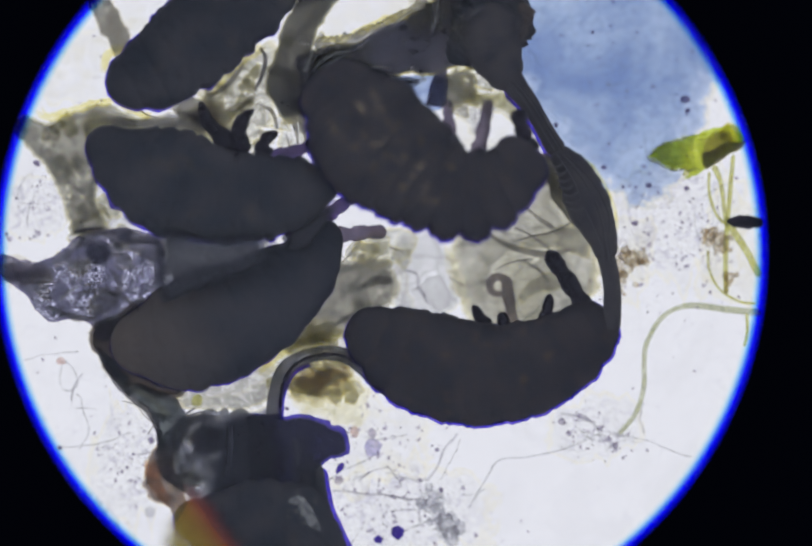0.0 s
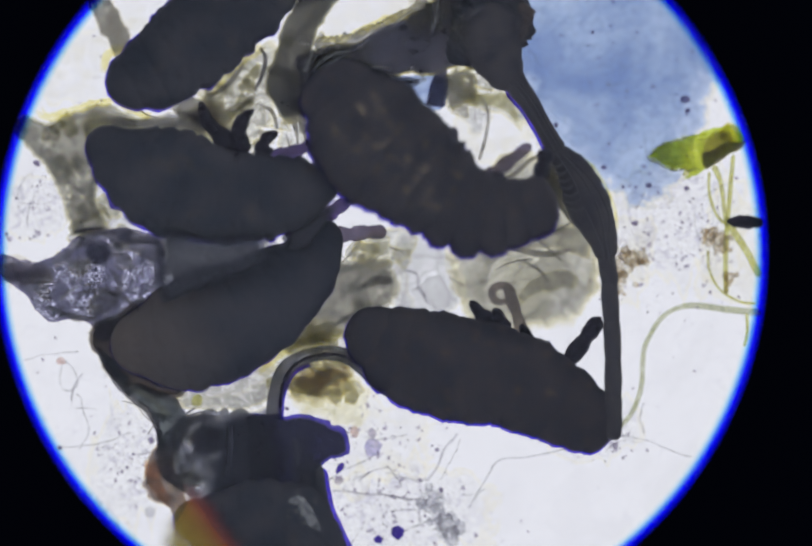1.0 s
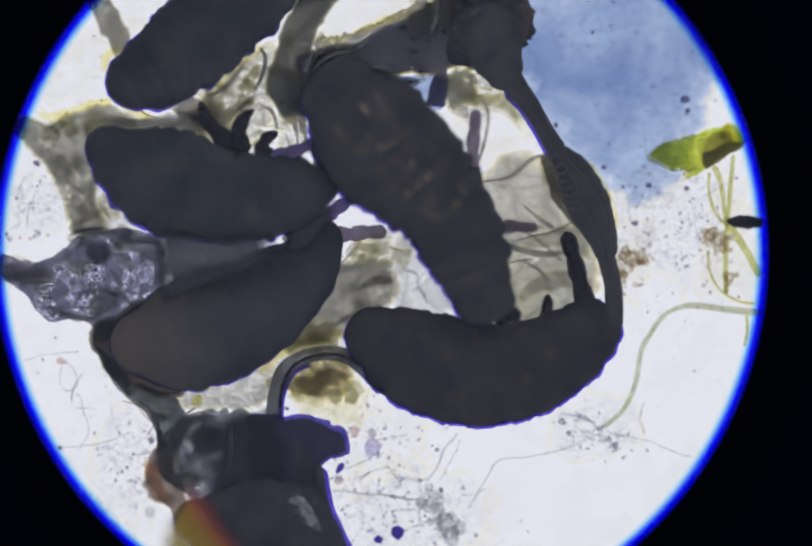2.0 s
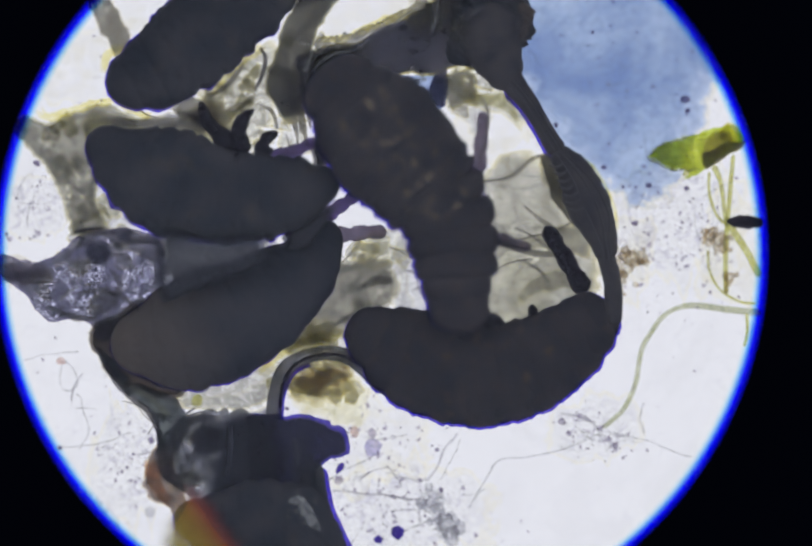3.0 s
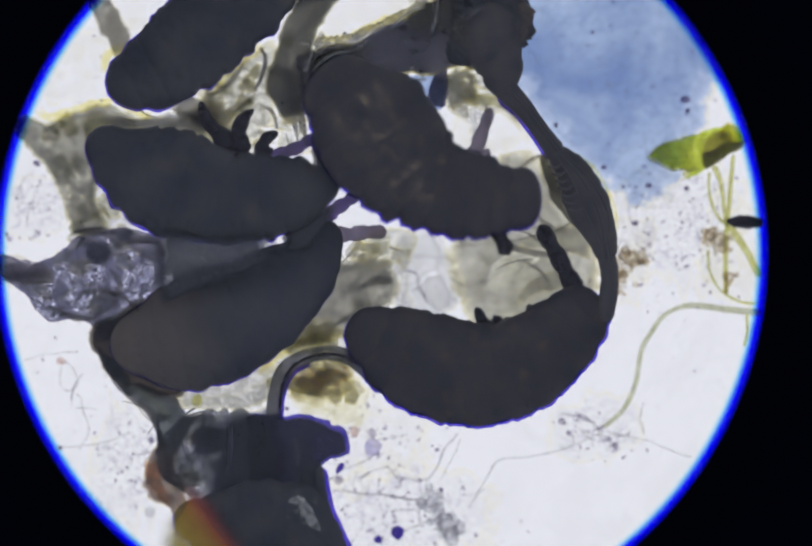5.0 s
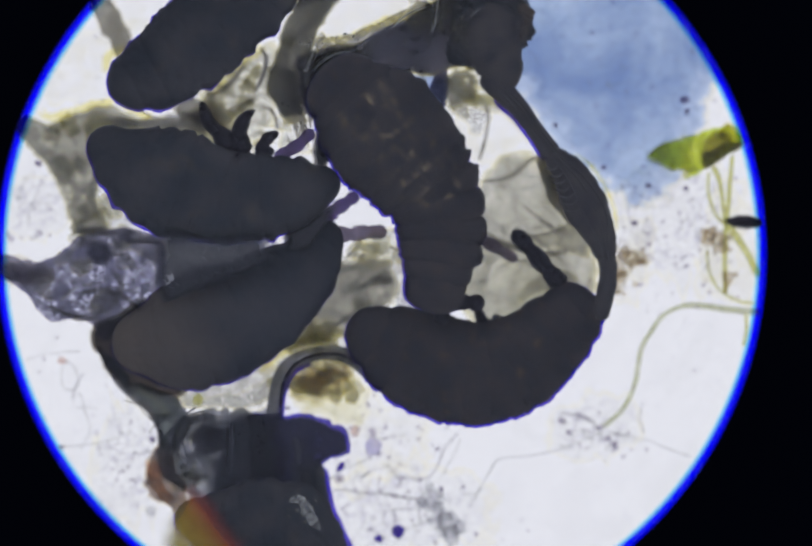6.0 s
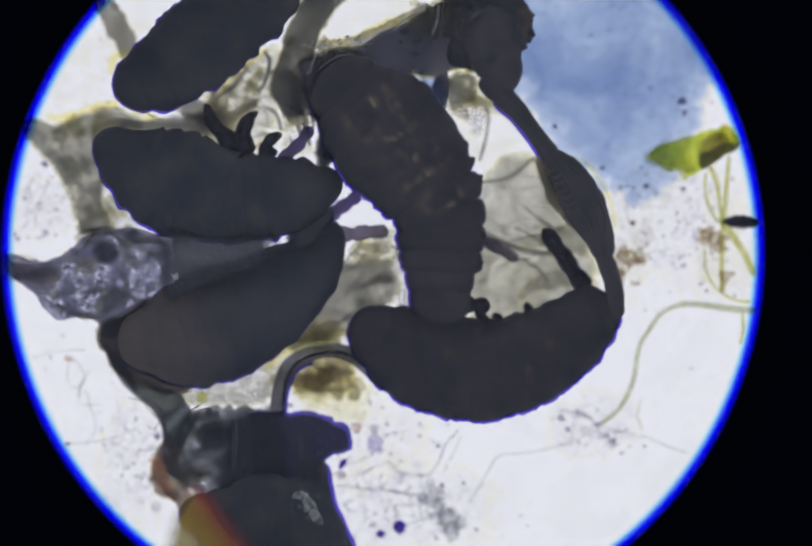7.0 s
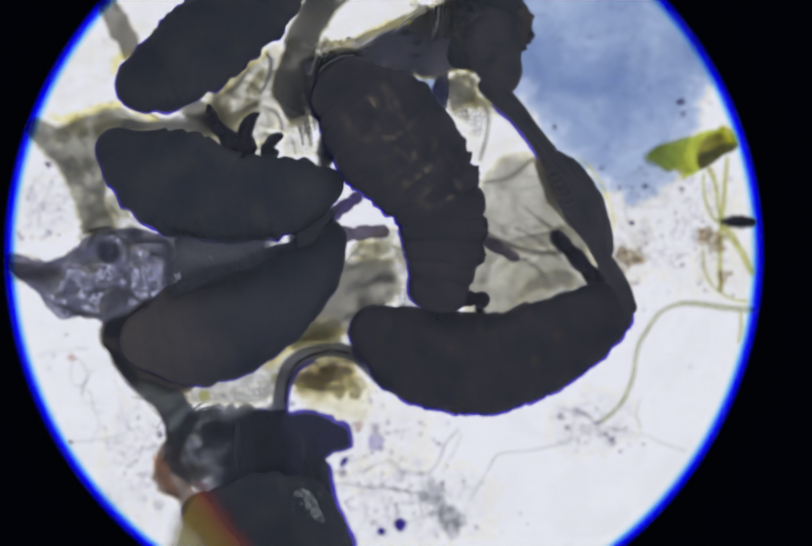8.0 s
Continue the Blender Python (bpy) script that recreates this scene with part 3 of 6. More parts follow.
def film(pts, h, wave=5.0, grain=60.0, count=36, across=11, rough=0.10, seed=0, rag=30.0):
    """Thin wavy sheet along a curve of (u, v, half width), with its edge distance in a UV map."""
    ss = stations(pts, count)
    top = []
    bm = bmesh.new()
    for k, (u, v, r) in enumerate(ss):
        a, b = ss[max(k - 1, 0)], ss[min(k + 1, count - 1)]
        ln = math.hypot(b[0] - a[0], b[1] - a[1]) or 1.0
        nu, nv = -(b[1] - a[1]) / ln, (b[0] - a[0]) / ln
        row = []
        for j in range(across):
            q = 2.0 * j / (across - 1) - 1
            side = seed * 3.1 + (5 if q > 0 else 0)
            edge = 1 + rough * (2 * noise.noise(Vector((u / rag, v / rag, side))) + noise.noise(Vector((u / 9, v / 9, side))))
            x, y = u + nu * r * q * edge, v + nv * r * q * edge
            z = h + wave * noise.noise(Vector((x / grain, y / grain, seed * 1.7)))
            row.append(bm.verts.new(st(x, y, max(2.0, z))))
        top.append(row)
    for a, b in zip(top, top[1:]):
        for j in range(across - 1):
            bm.faces.new((a[j], a[j + 1], b[j + 1], b[j]))
    sheet = bm.loops.layers.uv.new("sheet")
    where = {}
    for k, row in enumerate(top):
        for j, w in enumerate(row):
            where[w] = (1 - abs(2.0 * j / (across - 1) - 1), min(k, count - 1 - k) * 2.0 / (count - 1))
    for f in bm.faces:
        for lp in f.loops:
            lp[sheet].uv = where[lp.vert]
    return bm


def patch(outline, h, wave=8.0, grain=40.0, cell=6.0, ragged=4.0, seed=0, base=(0, 0, 0)):
    """Wavy sheet inside a closed curve through outline, with a ragged edge; its UV map holds the distance from the edge."""
    n = len(outline)
    edge = []
    for k in range(n):
        four = [outline[(k + j - 1) % n] for j in range(4)]
        for q in range(12):
            u, v = curve_at(four, 1 + q / 12.0)
            w = Vector((u / 16, v / 16, seed * 2.3))
            edge.append((u + ragged * noise.noise(w) + 0.4 * ragged * noise.noise(w * 2.9), v + ragged * noise.noise(w + Vector((7, 3, 0))) + 0.4 * ragged * noise.noise(w * 3.1 + Vector((2, 9, 0)))))
    a = np.array(edge)
    b = np.roll(a, -1, axis=0)
    d = b - a
    us = np.arange(a[:, 0].min() - cell, a[:, 0].max() + 2 * cell, cell)
    vs = np.arange(a[:, 1].min() - cell, a[:, 1].max() + 2 * cell, cell)
    kept = {}
    bm = bmesh.new()
    for i, u in enumerate(us):
        for j, v in enumerate(vs):
            p = np.array((u, v))
            f = np.clip(((p - a) * d).sum(1) / np.maximum((d * d).sum(1), 1e-9), 0, 1)
            foot = a + d * f[:, None]
            gap = np.hypot(*(foot - p).T)
            m = int(gap.argmin())
            over = (a[:, 1] > v) != (b[:, 1] > v)
            cross = a[over, 0] + (v - a[over, 1]) / (b[over, 1] - a[over, 1]) * d[over, 0]
            inside = int((cross > u).sum()) % 2 == 1
            if not inside and gap[m] > 1.1 * cell:
                continue
            x, y = (u, v) if inside else foot[m]
            z = h + wave * noise.noise(Vector((x / grain, y / grain, seed * 1.7))) + 0.4 * wave * noise.noise(Vector((x / 11, y / 11, seed * 0.9)))
            kept[i, j] = (bm.verts.new(st(x, y, max(2.0, z)) - Vector(base)), gap[m] / 100.0 if inside else 0.0, inside)
    depth = {}
    for i, j in list(kept):
        quad = [kept.get(c) for c in ((i, j), (i, j + 1), (i + 1, j + 1), (i + 1, j))]
        if all(quad) and any(c[2] for c in quad):
            bm.faces.new([c[0] for c in quad])
    for w, q, _ in kept.values():
        depth[w] = q
    sheet = bm.loops.layers.uv.new("sheet")
    for f in bm.faces:
        for lp in f.loops:
            lp[sheet].uv = (depth[lp.vert], depth[lp.vert])
    bmesh.ops.delete(bm, geom=[w for w in bm.verts if not w.link_faces], context="VERTS")
    return bm


def blob(u, v, r, h, flat=0.7, rough=0.25, detail=2, seed=0, base=(0, 0, 0), aspect=1.0, turn=0.0):
    """Uneven lump."""
    bm = bmesh.new()
    bmesh.ops.create_icosphere(bm, subdivisions=detail, radius=1.0)
    ca, sa = math.cos(radians(turn)), math.sin(radians(turn))
    for w in bm.verts:
        g = 1 + rough * (2 * noise.noise(w.co * 1.37 + Vector((seed * 5.17, seed * 1.3, 0.4))) + 1.5 * noise.noise(w.co * 3.7 + Vector((0.3, seed * 2.9, 0))))
        x, y, z = w.co.x * r * g, w.co.y * r * g * aspect, w.co.z * r * g * flat
        w.co = st(u + x * ca - y * sa, v + x * sa + y * ca, max(1.0, h + z)) - Vector(base)
    return bm


def barrel(length, r, flat=0.6, power=3.0, rough=0.03, seed=0, count=19, sides=32, lean=0.0):
    """Body ring in its own space: its axis along x, bulging in the middle."""
    rings = []
    for k in range(count):
        q = -1 + 2.0 * k / (count - 1)
        w = max(0.03, (1 - abs(q) ** power)) ** (1.0 / power)
        ring = []
        for j in range(sides):
            phi = 2 * math.pi * j / sides
            c, s = math.cos(phi), math.sin(phi)
            n1 = noise.noise(Vector((q * 2 + seed * 4.1, c * 1.7, s * 1.7)))
            n2 = noise.noise(Vector((q * 6 + seed * 2.7, c * 5.0, s * 5.0)))
            g = 1 + rough * (2 * n1 + 1.2 * n2)
            ring.append(Vector((q * length / 2 + lean * c * w, c * r * w * g, s * r * w * g * flat)) * D)
        rings.append(ring)
    return rings_mesh(rings)


def limb(joints, r0, r1, base=(0, 0, 0), flat=0.9, nodes=3, count=26, own=False):
    """Tapered jointed limb through (u, v, h) joints."""
    pts = []
    for k, j in enumerate(joints):
        f = k / (len(joints) - 1)
        pts.append((*j[:2], r0 + (r1 - r0) * f))
    return loft(pts, (joints[0][2], joints[-1][2]), flat, 0.07, 11, count, 16, base, (True, True), nodes, 0.22, 0, own)


# ---- setting: lamp, slide, eyepiece stop ----
def disc(r, h, cu, cv, sides=96):
    bm = bmesh.new()
    vs = [bm.verts.new(st(cu + r * math.cos(2 * math.pi * k / sides), cv + r * math.sin(2 * math.pi * k / sides), h)) for k in range(sides)]
    bm.faces.new(vs[::-1])
    return bm


def ring_plate(r0, r1, h0, h1, cu, cv, sides=256, bevel=0.0):
    """Flat ring with a round opening."""
    bm = bmesh.new()
    prof = [(r1, h0), (r0, h0), (r0 + bevel, h1), (r1, h1)]
    rows = []
    for k in range(sides):
        a = 2 * math.pi * k / sides
        rows.append([bm.verts.new(st(cu + r * math.cos(a), cv + r * math.sin(a), h)) for r, h in prof])
    for k in range(sides):
        a, b = rows[k], rows[(k + 1) % sides]
        for j in range(4):
            bm.faces.new((a[j], b[j], b[(j + 1) % 4], a[(j + 1) % 4]))
    bmesh.ops.recalc_face_normals(bm, faces=bm.faces)
    return bm


def box_mesh(u0, u1, v0, v1, h0, h1):
    bm = bmesh.new()
    bmesh.ops.create_cube(bm, size=1.0)
    for w in bm.verts:
        w.co = st(u0 + (u1 - u0) * (w.co.x + 0.5), v0 + (v1 - v0) * (w.co.y + 0.5), h0 + (h1 - h0) * (w.co.z + 0.5))
    bmesh.ops.recalc_face_normals(bm, faces=bm.faces)
    return bm


CU, CV, STOP = 736.0, 490.0, 744.5
STOP_H = 250.0
grow = 1 - (STOP_H - MID) / HEIGHT      # the stop lies nearer to the eye than the specimen
SU, SV, SR = 784 + (CU - 784) * grow, 527 + (CV - 527) * grow, STOP * grow

slide = part("glass_slide", box_mesh(-560, 2030, -800, 1780, -120, 0), M["glass"])
tagged(slide, "clear glass microscope slide lit from below", "microscope slide", kind="structure")
lamp = part("lamp_diffuser", disc(1180, -420, 736, 490), M["lamp"])
tagged(lamp, "bright white lamp diffuser under the slide", "lamp", kind="structure")
stop = empty("eyepiece_stop", SU, SV, STOP_H)
tagged(stop, "matt black eyepiece stop with a blue-edged round opening", "eyepiece", kind="structure")
for name, r0, r1, h0, h1, mat, label in (
        ("plate", SR, 1260, 0, 60, "matt_black", ""),
        ("outer_lens_edge", SR - 13, SR + 3, -3, -1, "rim_blue", "deep blue lens edge"),
        ("inner_lens_edge", SR - 19, SR - 13.2, -3, -1, "rim_cyan", "pale cyan lens edge")):
    bm = ring_plate(r0, r1, STOP_H + h0, STOP_H + h1, SU, SV)
    bmesh.ops.translate(bm, verts=bm.verts, vec=-stop.location)
    part(name, bm, M[mat], stop, label)


# added disc across the opening; its pale veil stands in for glare
bm = disc(SR - 1, STOP_H + 30, SU, SV)
bmesh.ops.reverse_faces(bm, faces=bm.faces)
bmesh.ops.translate(bm, verts=bm.verts, vec=-stop.location)
part("eye_lens", bm, M["lens"], stop, "added clear disc with a faint veil of glare")


def stop_pose(s):
    """The stop follows the eye a little, so that it shrinks less than the specimen."""
    far = HEIGHT - (STOP_H - MID)
    lift = HEIGHT * (1 / s - 1) - far * (1 / (1 - 0.81 * (1 - s)) - 1)
    p = st(SU, SV, STOP_H + lift)
    return pose(p.x, p.y, p.z)


# ---- animals ----
def cuticle(ring, length, r, seed):
    """Thin clear violet shell that paints the fringe of light round a moving body ring, thicker along the back."""
    part("cuticle", barrel(length + 3, r + 2.5, 0.25, 2.5, 0.05, seed), M["cuticle"], ring, "thin violet fringe of light", pose(0, -2.5 * D, 0))


def still_springtail(pts, h, label, rings, material, flat=0.45, rough=0.055, seed=0, lobes=0.045):
    """Springtail that keeps still: body rings cut from one rounded trunk along a curve of (u, v, radius), tail first."""
    u0, v0, _ = pts[len(pts) // 2]
    thing = empty("springtail", u0, v0)
    tagged(thing, label, "springtail", "springtails on the slide")
    per = 9
    (ua, va, ra), (ub, vb, rb) = pts[0], pts[1]
    q = 0.8 * ra / math.hypot(ua - ub, va - vb)
    first = (ua + (ua - ub) * q, va + (va - vb) * q, ra * 0.85)
    (ua, va, ra), (ub, vb, rb) = pts[-1], pts[-2]
    q = 0.8 * ra / math.hypot(ua - ub, va - vb)
    pts = [first] + list(pts) + [(ua + (ua - ub) * q, va + (va - vb) * q, ra * 0.85)]
    table = loft_rings(pts, h, flat, rough, 36, rings * per + 1, 96, thing.location, folds=rings, fold_depth=lobes, seed=seed)
    for k in range(rings):
        name = "head" if k == rings - 1 else ("abdomen_ring" if k < rings * 0.6 else "thorax_ring")
        piece = rings_mesh(table[k * per:(k + 1) * per + 1], (k == 0, k == rings - 1))
        part(name, piece, material, thing)
    # slightly larger shell, showing as a violet light fringe along the outline
    shell = [(u - 2.5, v + 2.0, r + 2.2) for u, v, r in pts]
    part("cuticle", loft(shell, h, 0.2, rough, 36, rings * per + 1, 96, thing.location, folds=rings, fold_depth=lobes, seed=seed), M["cuticle"], thing, "thin violet fringe of light")
    return thing


def add_limb(thing, name, joints, r0, r1, material, label="", nodes=3):
    return part(name, limb(joints, r0, r1, thing.location, nodes=nodes), material, thing, label)


still_springtail([(252, 160, 58), (322, 123, 85), (404, 55, 90), (480, -22, 90), (550, -100, 66)], 110,
                 "dark brown springtail lying across pale shed skin", 10, M["hide"], seed=3)

mid = still_springtail([(203, 280, 44), (262, 320, 84), (338, 352, 108), (392, 370, 102), (432, 386, 87), (520, 379, 82), (596, 364, 62), (628, 354, 38)],
                       135, "plump dark springtail with short curved legs raised", 13, M["hide"], seed=21)
add_limb(mid, "leg", [(388, 195, 112), (402, 235, 112), (428, 264, 112), (448, 304, 112)], 7, 27, M["limb_dark"], nodes=2)
add_limb(mid, "leg", [(492, 212, 112), (472, 228, 112), (460, 262, 112), (464, 308, 112)], 4, 29, M["limb_dark"], nodes=2)
add_limb(mid, "leg", [(538, 256, 112), (518, 266, 112), (508, 284, 112), (515, 310, 112)], 7, 22, M["limb_dark"], nodes=2)

low = still_springtail([(262, 664, 62), (318, 655, 96), (401, 632, 114), (495, 590, 101), (580, 526, 74), (626, 456, 42)],
                       80, "large rounded dark springtail, brownish at its hind end", 12, M["hide_tan"], seed=41, rough=0.03, lobes=0.02)
add_limb(low, "antenna", [(640, 452, 70), (680, 452, 70), (710, 448, 70), (748, 448, 70)], 16, 14, M["limb"], "violet jointed antenna")
add_limb(low, "antenna", [(625, 420, 70), (650, 402, 70), (668, 390, 70), (692, 372, 70)], 16, 12, M["limb_violet"], "violet jointed antenna")

still_springtail([(368, 1000, 40), (440, 1015, 78), (520, 1010, 86), (580, 1020, 74), (610, 1100, 60)],
                 120, "dark springtail lying half under shed skin", 9, M["hide"], seed=61)


class Crawler:
    """Springtail whose body bends: rings of fixed shape that follow a moving curve."""

    def __init__(self, label, fixed, rows, radii, h, rings, material, seed, reach, overlap, lobed=0.0, rear=((0.0, 0, 0), (8.0, 0, 0)), front=None):
        self.fixed, self.rows, self.rings, self.h, self.rear = fixed, rows, rings, h, rear
        u0, v0 = fixed[0]
        front = front or material
        self.thing = empty("springtail", u0, v0, 85)
        tagged(self.thing, label, "springtail", "springtails on the slide")
        self.parts = []
        step = reach / (rings - 1)
        for k in range(rings):
            f = k / (rings - 1)
            r = curve_at([(x,) for x in radii], f * (len(radii) - 1))[0]
            name = "head" if k == rings - 1 else ("abdomen_ring" if f < 0.55 else "thorax_ring")
            length = max(step * (overlap if f < 0.5 else overlap - lobed), r * (1.2 if f < 0.5 or not lobed else 0.8)) if 0 < k < rings - 1 else max(step * 2.2, r * 1.7)
            ring = part(name, barrel(length, r, 0.45, 2.5, 0.05, seed + k), material if 0.1 < f < 0.6 else front, self.thing)
            cuticle(ring, length, r, seed + k)
            self.parts.append(ring)

    def controls(self, t):
        rows = self.rows
        if t <= rows[0][0]:
            moving = rows[0][1:]
        elif t >= rows[-1][0]:
            moving = rows[-1][1:]
        else:
            i = max(k for k in range(len(rows)) if rows[k][0] <= t)
            i = min(i, len(rows) - 2)
            f = (t - rows[i][0]) / (rows[i + 1][0] - rows[i][0])
            f = f * f * (3 - 2 * f)
            moving = [p + (q - p) * f for p, q in zip(rows[i][1:], rows[i + 1][1:])]
        du, dv = bend_rows(self.rear, [t])[0]
        (u0, v0), (u1, v1) = self.fixed
        return [(u0 + du * 0.6, v0 + dv * 0.6), (u1 + du, v1 + dv)] + [(moving[k], moving[k + 1]) for k in range(0, len(moving), 2)]

    def poses(self, t):
        ss = stations(self.controls(t), self.rings)
        res = []
        for k, (u, v) in enumerate(ss):
            a, b = ss[max(k - 1, 0)], ss[min(k + 1, self.rings - 1)]
            turn = math.degrees(math.atan2(-(b[1] - a[1]), b[0] - a[0]))
            p = st(u, v, self.h) - self.thing.location
            res.append(pose(p.x, p.y, p.z, 0, 0, turn))
        return res

    def key(self):
        times = [k / 10.0 for k in range(81)]
        table = [self.poses(t) for t in times]
        for k, ob in enumerate(self.parts):
            walk(ob, [(t, row[k]) for t, row in zip(times, table)])


# rows: time, then the readings of the four front points of the body's axis
UPPER_ROWS = [
    (0.0, 798, 330, 876, 378, 950, 364, 998, 322), (0.5, 800, 334, 878, 380, 955, 370, 998, 352),
    (0.8, 806, 336, 880, 383, 955, 383, 1010, 362), (1.0, 813, 341, 882, 398, 950, 414, 1025, 402),
    (1.1, 813, 342, 882, 398, 950, 416, 1025, 408), (1.2, 813, 344, 880, 405, 945, 465, 995, 510),
    (1.3, 811, 346, 875, 405, 935, 478, 980, 545), (1.5, 810, 347, 868, 406, 924, 488, 962, 556),
    (1.7, 808, 346, 866, 410, 915, 498, 945, 572)]
UPPER_LATER = [
    (2.8, 804, 337, 866, 418, 876, 505, 880, 590), (3.0, 804, 337, 868, 418, 880, 505, 885, 590),
    (3.2, 804, 335, 868, 412, 892, 498, 905, 575), (3.4, 804, 333, 868, 402, 925, 460, 965, 510),
    (3.5, 804, 332, 868, 398, 935, 442, 988, 474), (3.7, 796, 338, 880, 372, 965, 370, 1020, 352),
    (3.8, 796, 337, 882, 358, 965, 345, 1025, 312), (4.0, 796, 335, 880, 348, 958, 330, 1012, 300),
    (4.5, 796, 335, 880, 345, 958, 325, 1014, 308), (4.7, 796, 339, 882, 362, 960, 358, 1025, 345)]
UPPER_LAST = [
    (5.8, 802, 323, 852, 402, 862, 488, 858, 554), (6.0, 802, 323, 850, 400, 852, 483, 840, 555),
    (6.5, 800, 325, 846, 403, 850, 488, 844, 561), (7.0, 802, 325, 848, 403, 851, 492, 848, 578),
    (7.5, 802, 325, 848, 403, 850, 490, 840, 560), (8.0, 803, 325, 851, 403, 856, 488, 844, 557)]
upper = Crawler("dark flecked springtail bending its front end to and fro", [(658, 188), (716, 262)],
                UPPER_ROWS + UPPER_LATER + UPPER_LAST, [74, 119, 113, 93, 84, 58], 180, 13, M["hide_fleck"], 81, 530, 2.4, 0.6,
                ((0.0, 0, 2), (1.7, 0, 2), (2.8, 9, -11), (3.5, 14, -16), (4.0, 6, -8), (4.7, 6, -8), (5.8, 15, -19), (8.0, 16, -19)), M["hide_front"])

LOWER_ROWS = [
    (0.0, 870, 713, 980, 722, 1080, 685, 1140, 635), (0.3, 870, 713, 980, 724, 1082, 700, 1150, 662),
    (0.5, 870, 713, 980, 726, 1080, 714, 1155, 700), (0.7, 870, 711, 975, 726, 1072, 745, 1150, 765),
    (0.9, 870, 709, 970, 727, 1066, 770, 1142, 815), (1.1, 870, 709, 970, 728, 1066, 772, 1140, 820),
    (1.2, 870, 712, 978, 725, 1080, 712, 1150, 688), (1.4, 870, 713, 980, 723, 1083, 688, 1150, 642)]
LOWER_LATER = [
    (1.7, 870, 713, 980, 723, 1080, 684, 1146, 632), (2.9, 870, 715, 980, 722, 1078, 675, 1140, 618),
    (3.5, 870, 715, 980, 722, 1078, 675, 1142, 622), (3.9, 870, 715, 980, 722, 1083, 683, 1150, 636),
    (4.0, 870, 715, 980, 724, 1085, 700, 1160, 668), (4.2, 870, 715, 980, 718, 1072, 660, 1118, 606),
    (4.5, 870, 715, 980, 718, 1068, 655, 1114, 602), (4.7, 870, 715, 980, 718, 1072, 660, 1122, 604)]
LOWER_LAST = [
    (5.8, 870, 715, 975, 716, 1066, 655, 1115, 600), (6.0, 870, 715, 975, 716, 1062, 652, 1110, 600),
    (6.5, 870, 712, 975, 716, 1076, 664, 1136, 610), (7.0, 870, 712, 975, 716, 1080, 667, 1146, 609),
    (7.3, 870, 708, 975, 710, 1078, 662, 1150, 605), (7.5, 870, 704, 975, 705, 1078, 660, 1160, 602),
    (8.0, 868, 704, 975, 704, 1088, 658, 1174, 604)]
lower = Crawler("dark springtail curled beside a strand of shed skin", [(716, 643), (780, 681)],
                LOWER_ROWS + LOWER_LATER + LOWER_LAST, [46, 93, 100, 94, 83, 56], 75, 13, M["hide_moving"], 121, 520, 3.6)


def bend_rows(rows, times):
    """Eased values between rows of (time, a, b, c ...)."""
    res = []
    for t in times:
        if t <= rows[0][0]:
            res.append(rows[0][1:])
            continue
        if t >= rows[-1][0]:
            res.append(rows[-1][1:])
            continue
        i = max(k for k in range(len(rows) - 1) if rows[k][0] <= t)
        f = (t - rows[i][0]) / (rows[i + 1][0] - rows[i][0])
        res.append(tuple(p + (q - p) * f for p, q in zip(rows[i][1:], rows[i + 1][1:])))
    return res


TENTHS = [k / 10.0 for k in range(81)]


def swinging_limb(thing, name, length, r0, r1, h, material, rows, curl=0.0, label="", joints=None):
    """Limb keyed on its thing: rows of time, foot u, foot v, bearing (degrees, anticlockwise from east)."""
    joints = joints or [(-26, 0, 0), (length * 0.35, curl * 0.4, 0), (length * 0.7, curl * 0.9, 0), (length, curl * 1.4, 0)]
    ob = part(name, limb(joints, r0, r1, own=True), material, thing, label)
    path = []
    for t, (u, v, a) in zip(TENTHS, bend_rows(rows, TENTHS)):
        p = st(u, v, h) - thing.location
        path.append((t, pose(p.x, p.y, p.z, 0, 0, a)))
    return ob, path


SWINGS = []
SWINGS.append(swinging_limb(lower.thing, "antenna", 128, 20, 15, 62, M["limb_dark"], [
    (0.0, 1128, 590, 120), (0.3, 1125, 610, 105), (0.5, 1150, 660, 100), (0.7, 1130, 720, 70), (1.0, 1085, 715, 50),
    (1.2, 1150, 620, 100), (1.5, 1130, 590, 98), (1.7, 1130, 580, 97), (2.8, 1120, 540, 115), (3.0, 1120, 545, 118),
    (3.5, 1120, 575, 135), (3.9, 1128, 618, 138), (4.0, 1135, 640, 132), (4.1, 1095, 570, 110), (4.5, 1080, 540, 105), (4.7, 1110, 545, 112),
    (5.8, 1090, 545, 125), (6.0, 1075, 540, 128), (6.5, 1100, 545, 128), (7.0, 1125, 545, 122), (7.5, 1155, 545, 135),
    (8.0, 1155, 540, 130)], 6))
SWINGS.append(swinging_limb(upper.thing, "antenna", 66, 16, 17, 166, M["limb_dark"], [
    (0.0, 1015, 275, 110), (0.5, 1030, 320, 95), (1.0, 1040, 350, 80), (1.2, 1000, 500, 20), (1.5, 980, 560, 0),
    (1.7, 965, 580, -20), (2.8, 890, 610, -20), (3.2, 920, 590, -20), (3.5, 1000, 440, 25), (3.7, 1030, 360, -50),
    (4.0, 1004, 330, 60), (4.5, 998, 325, 40), (4.7, 1010, 345, 50), (5.8, 870, 582, 0), (6.0, 870, 582, 0), (6.5, 885, 572, -4),
    (7.0, 880, 590, 0), (7.5, 875, 582, 0), (8.0, 880, 578, -2)], -3))
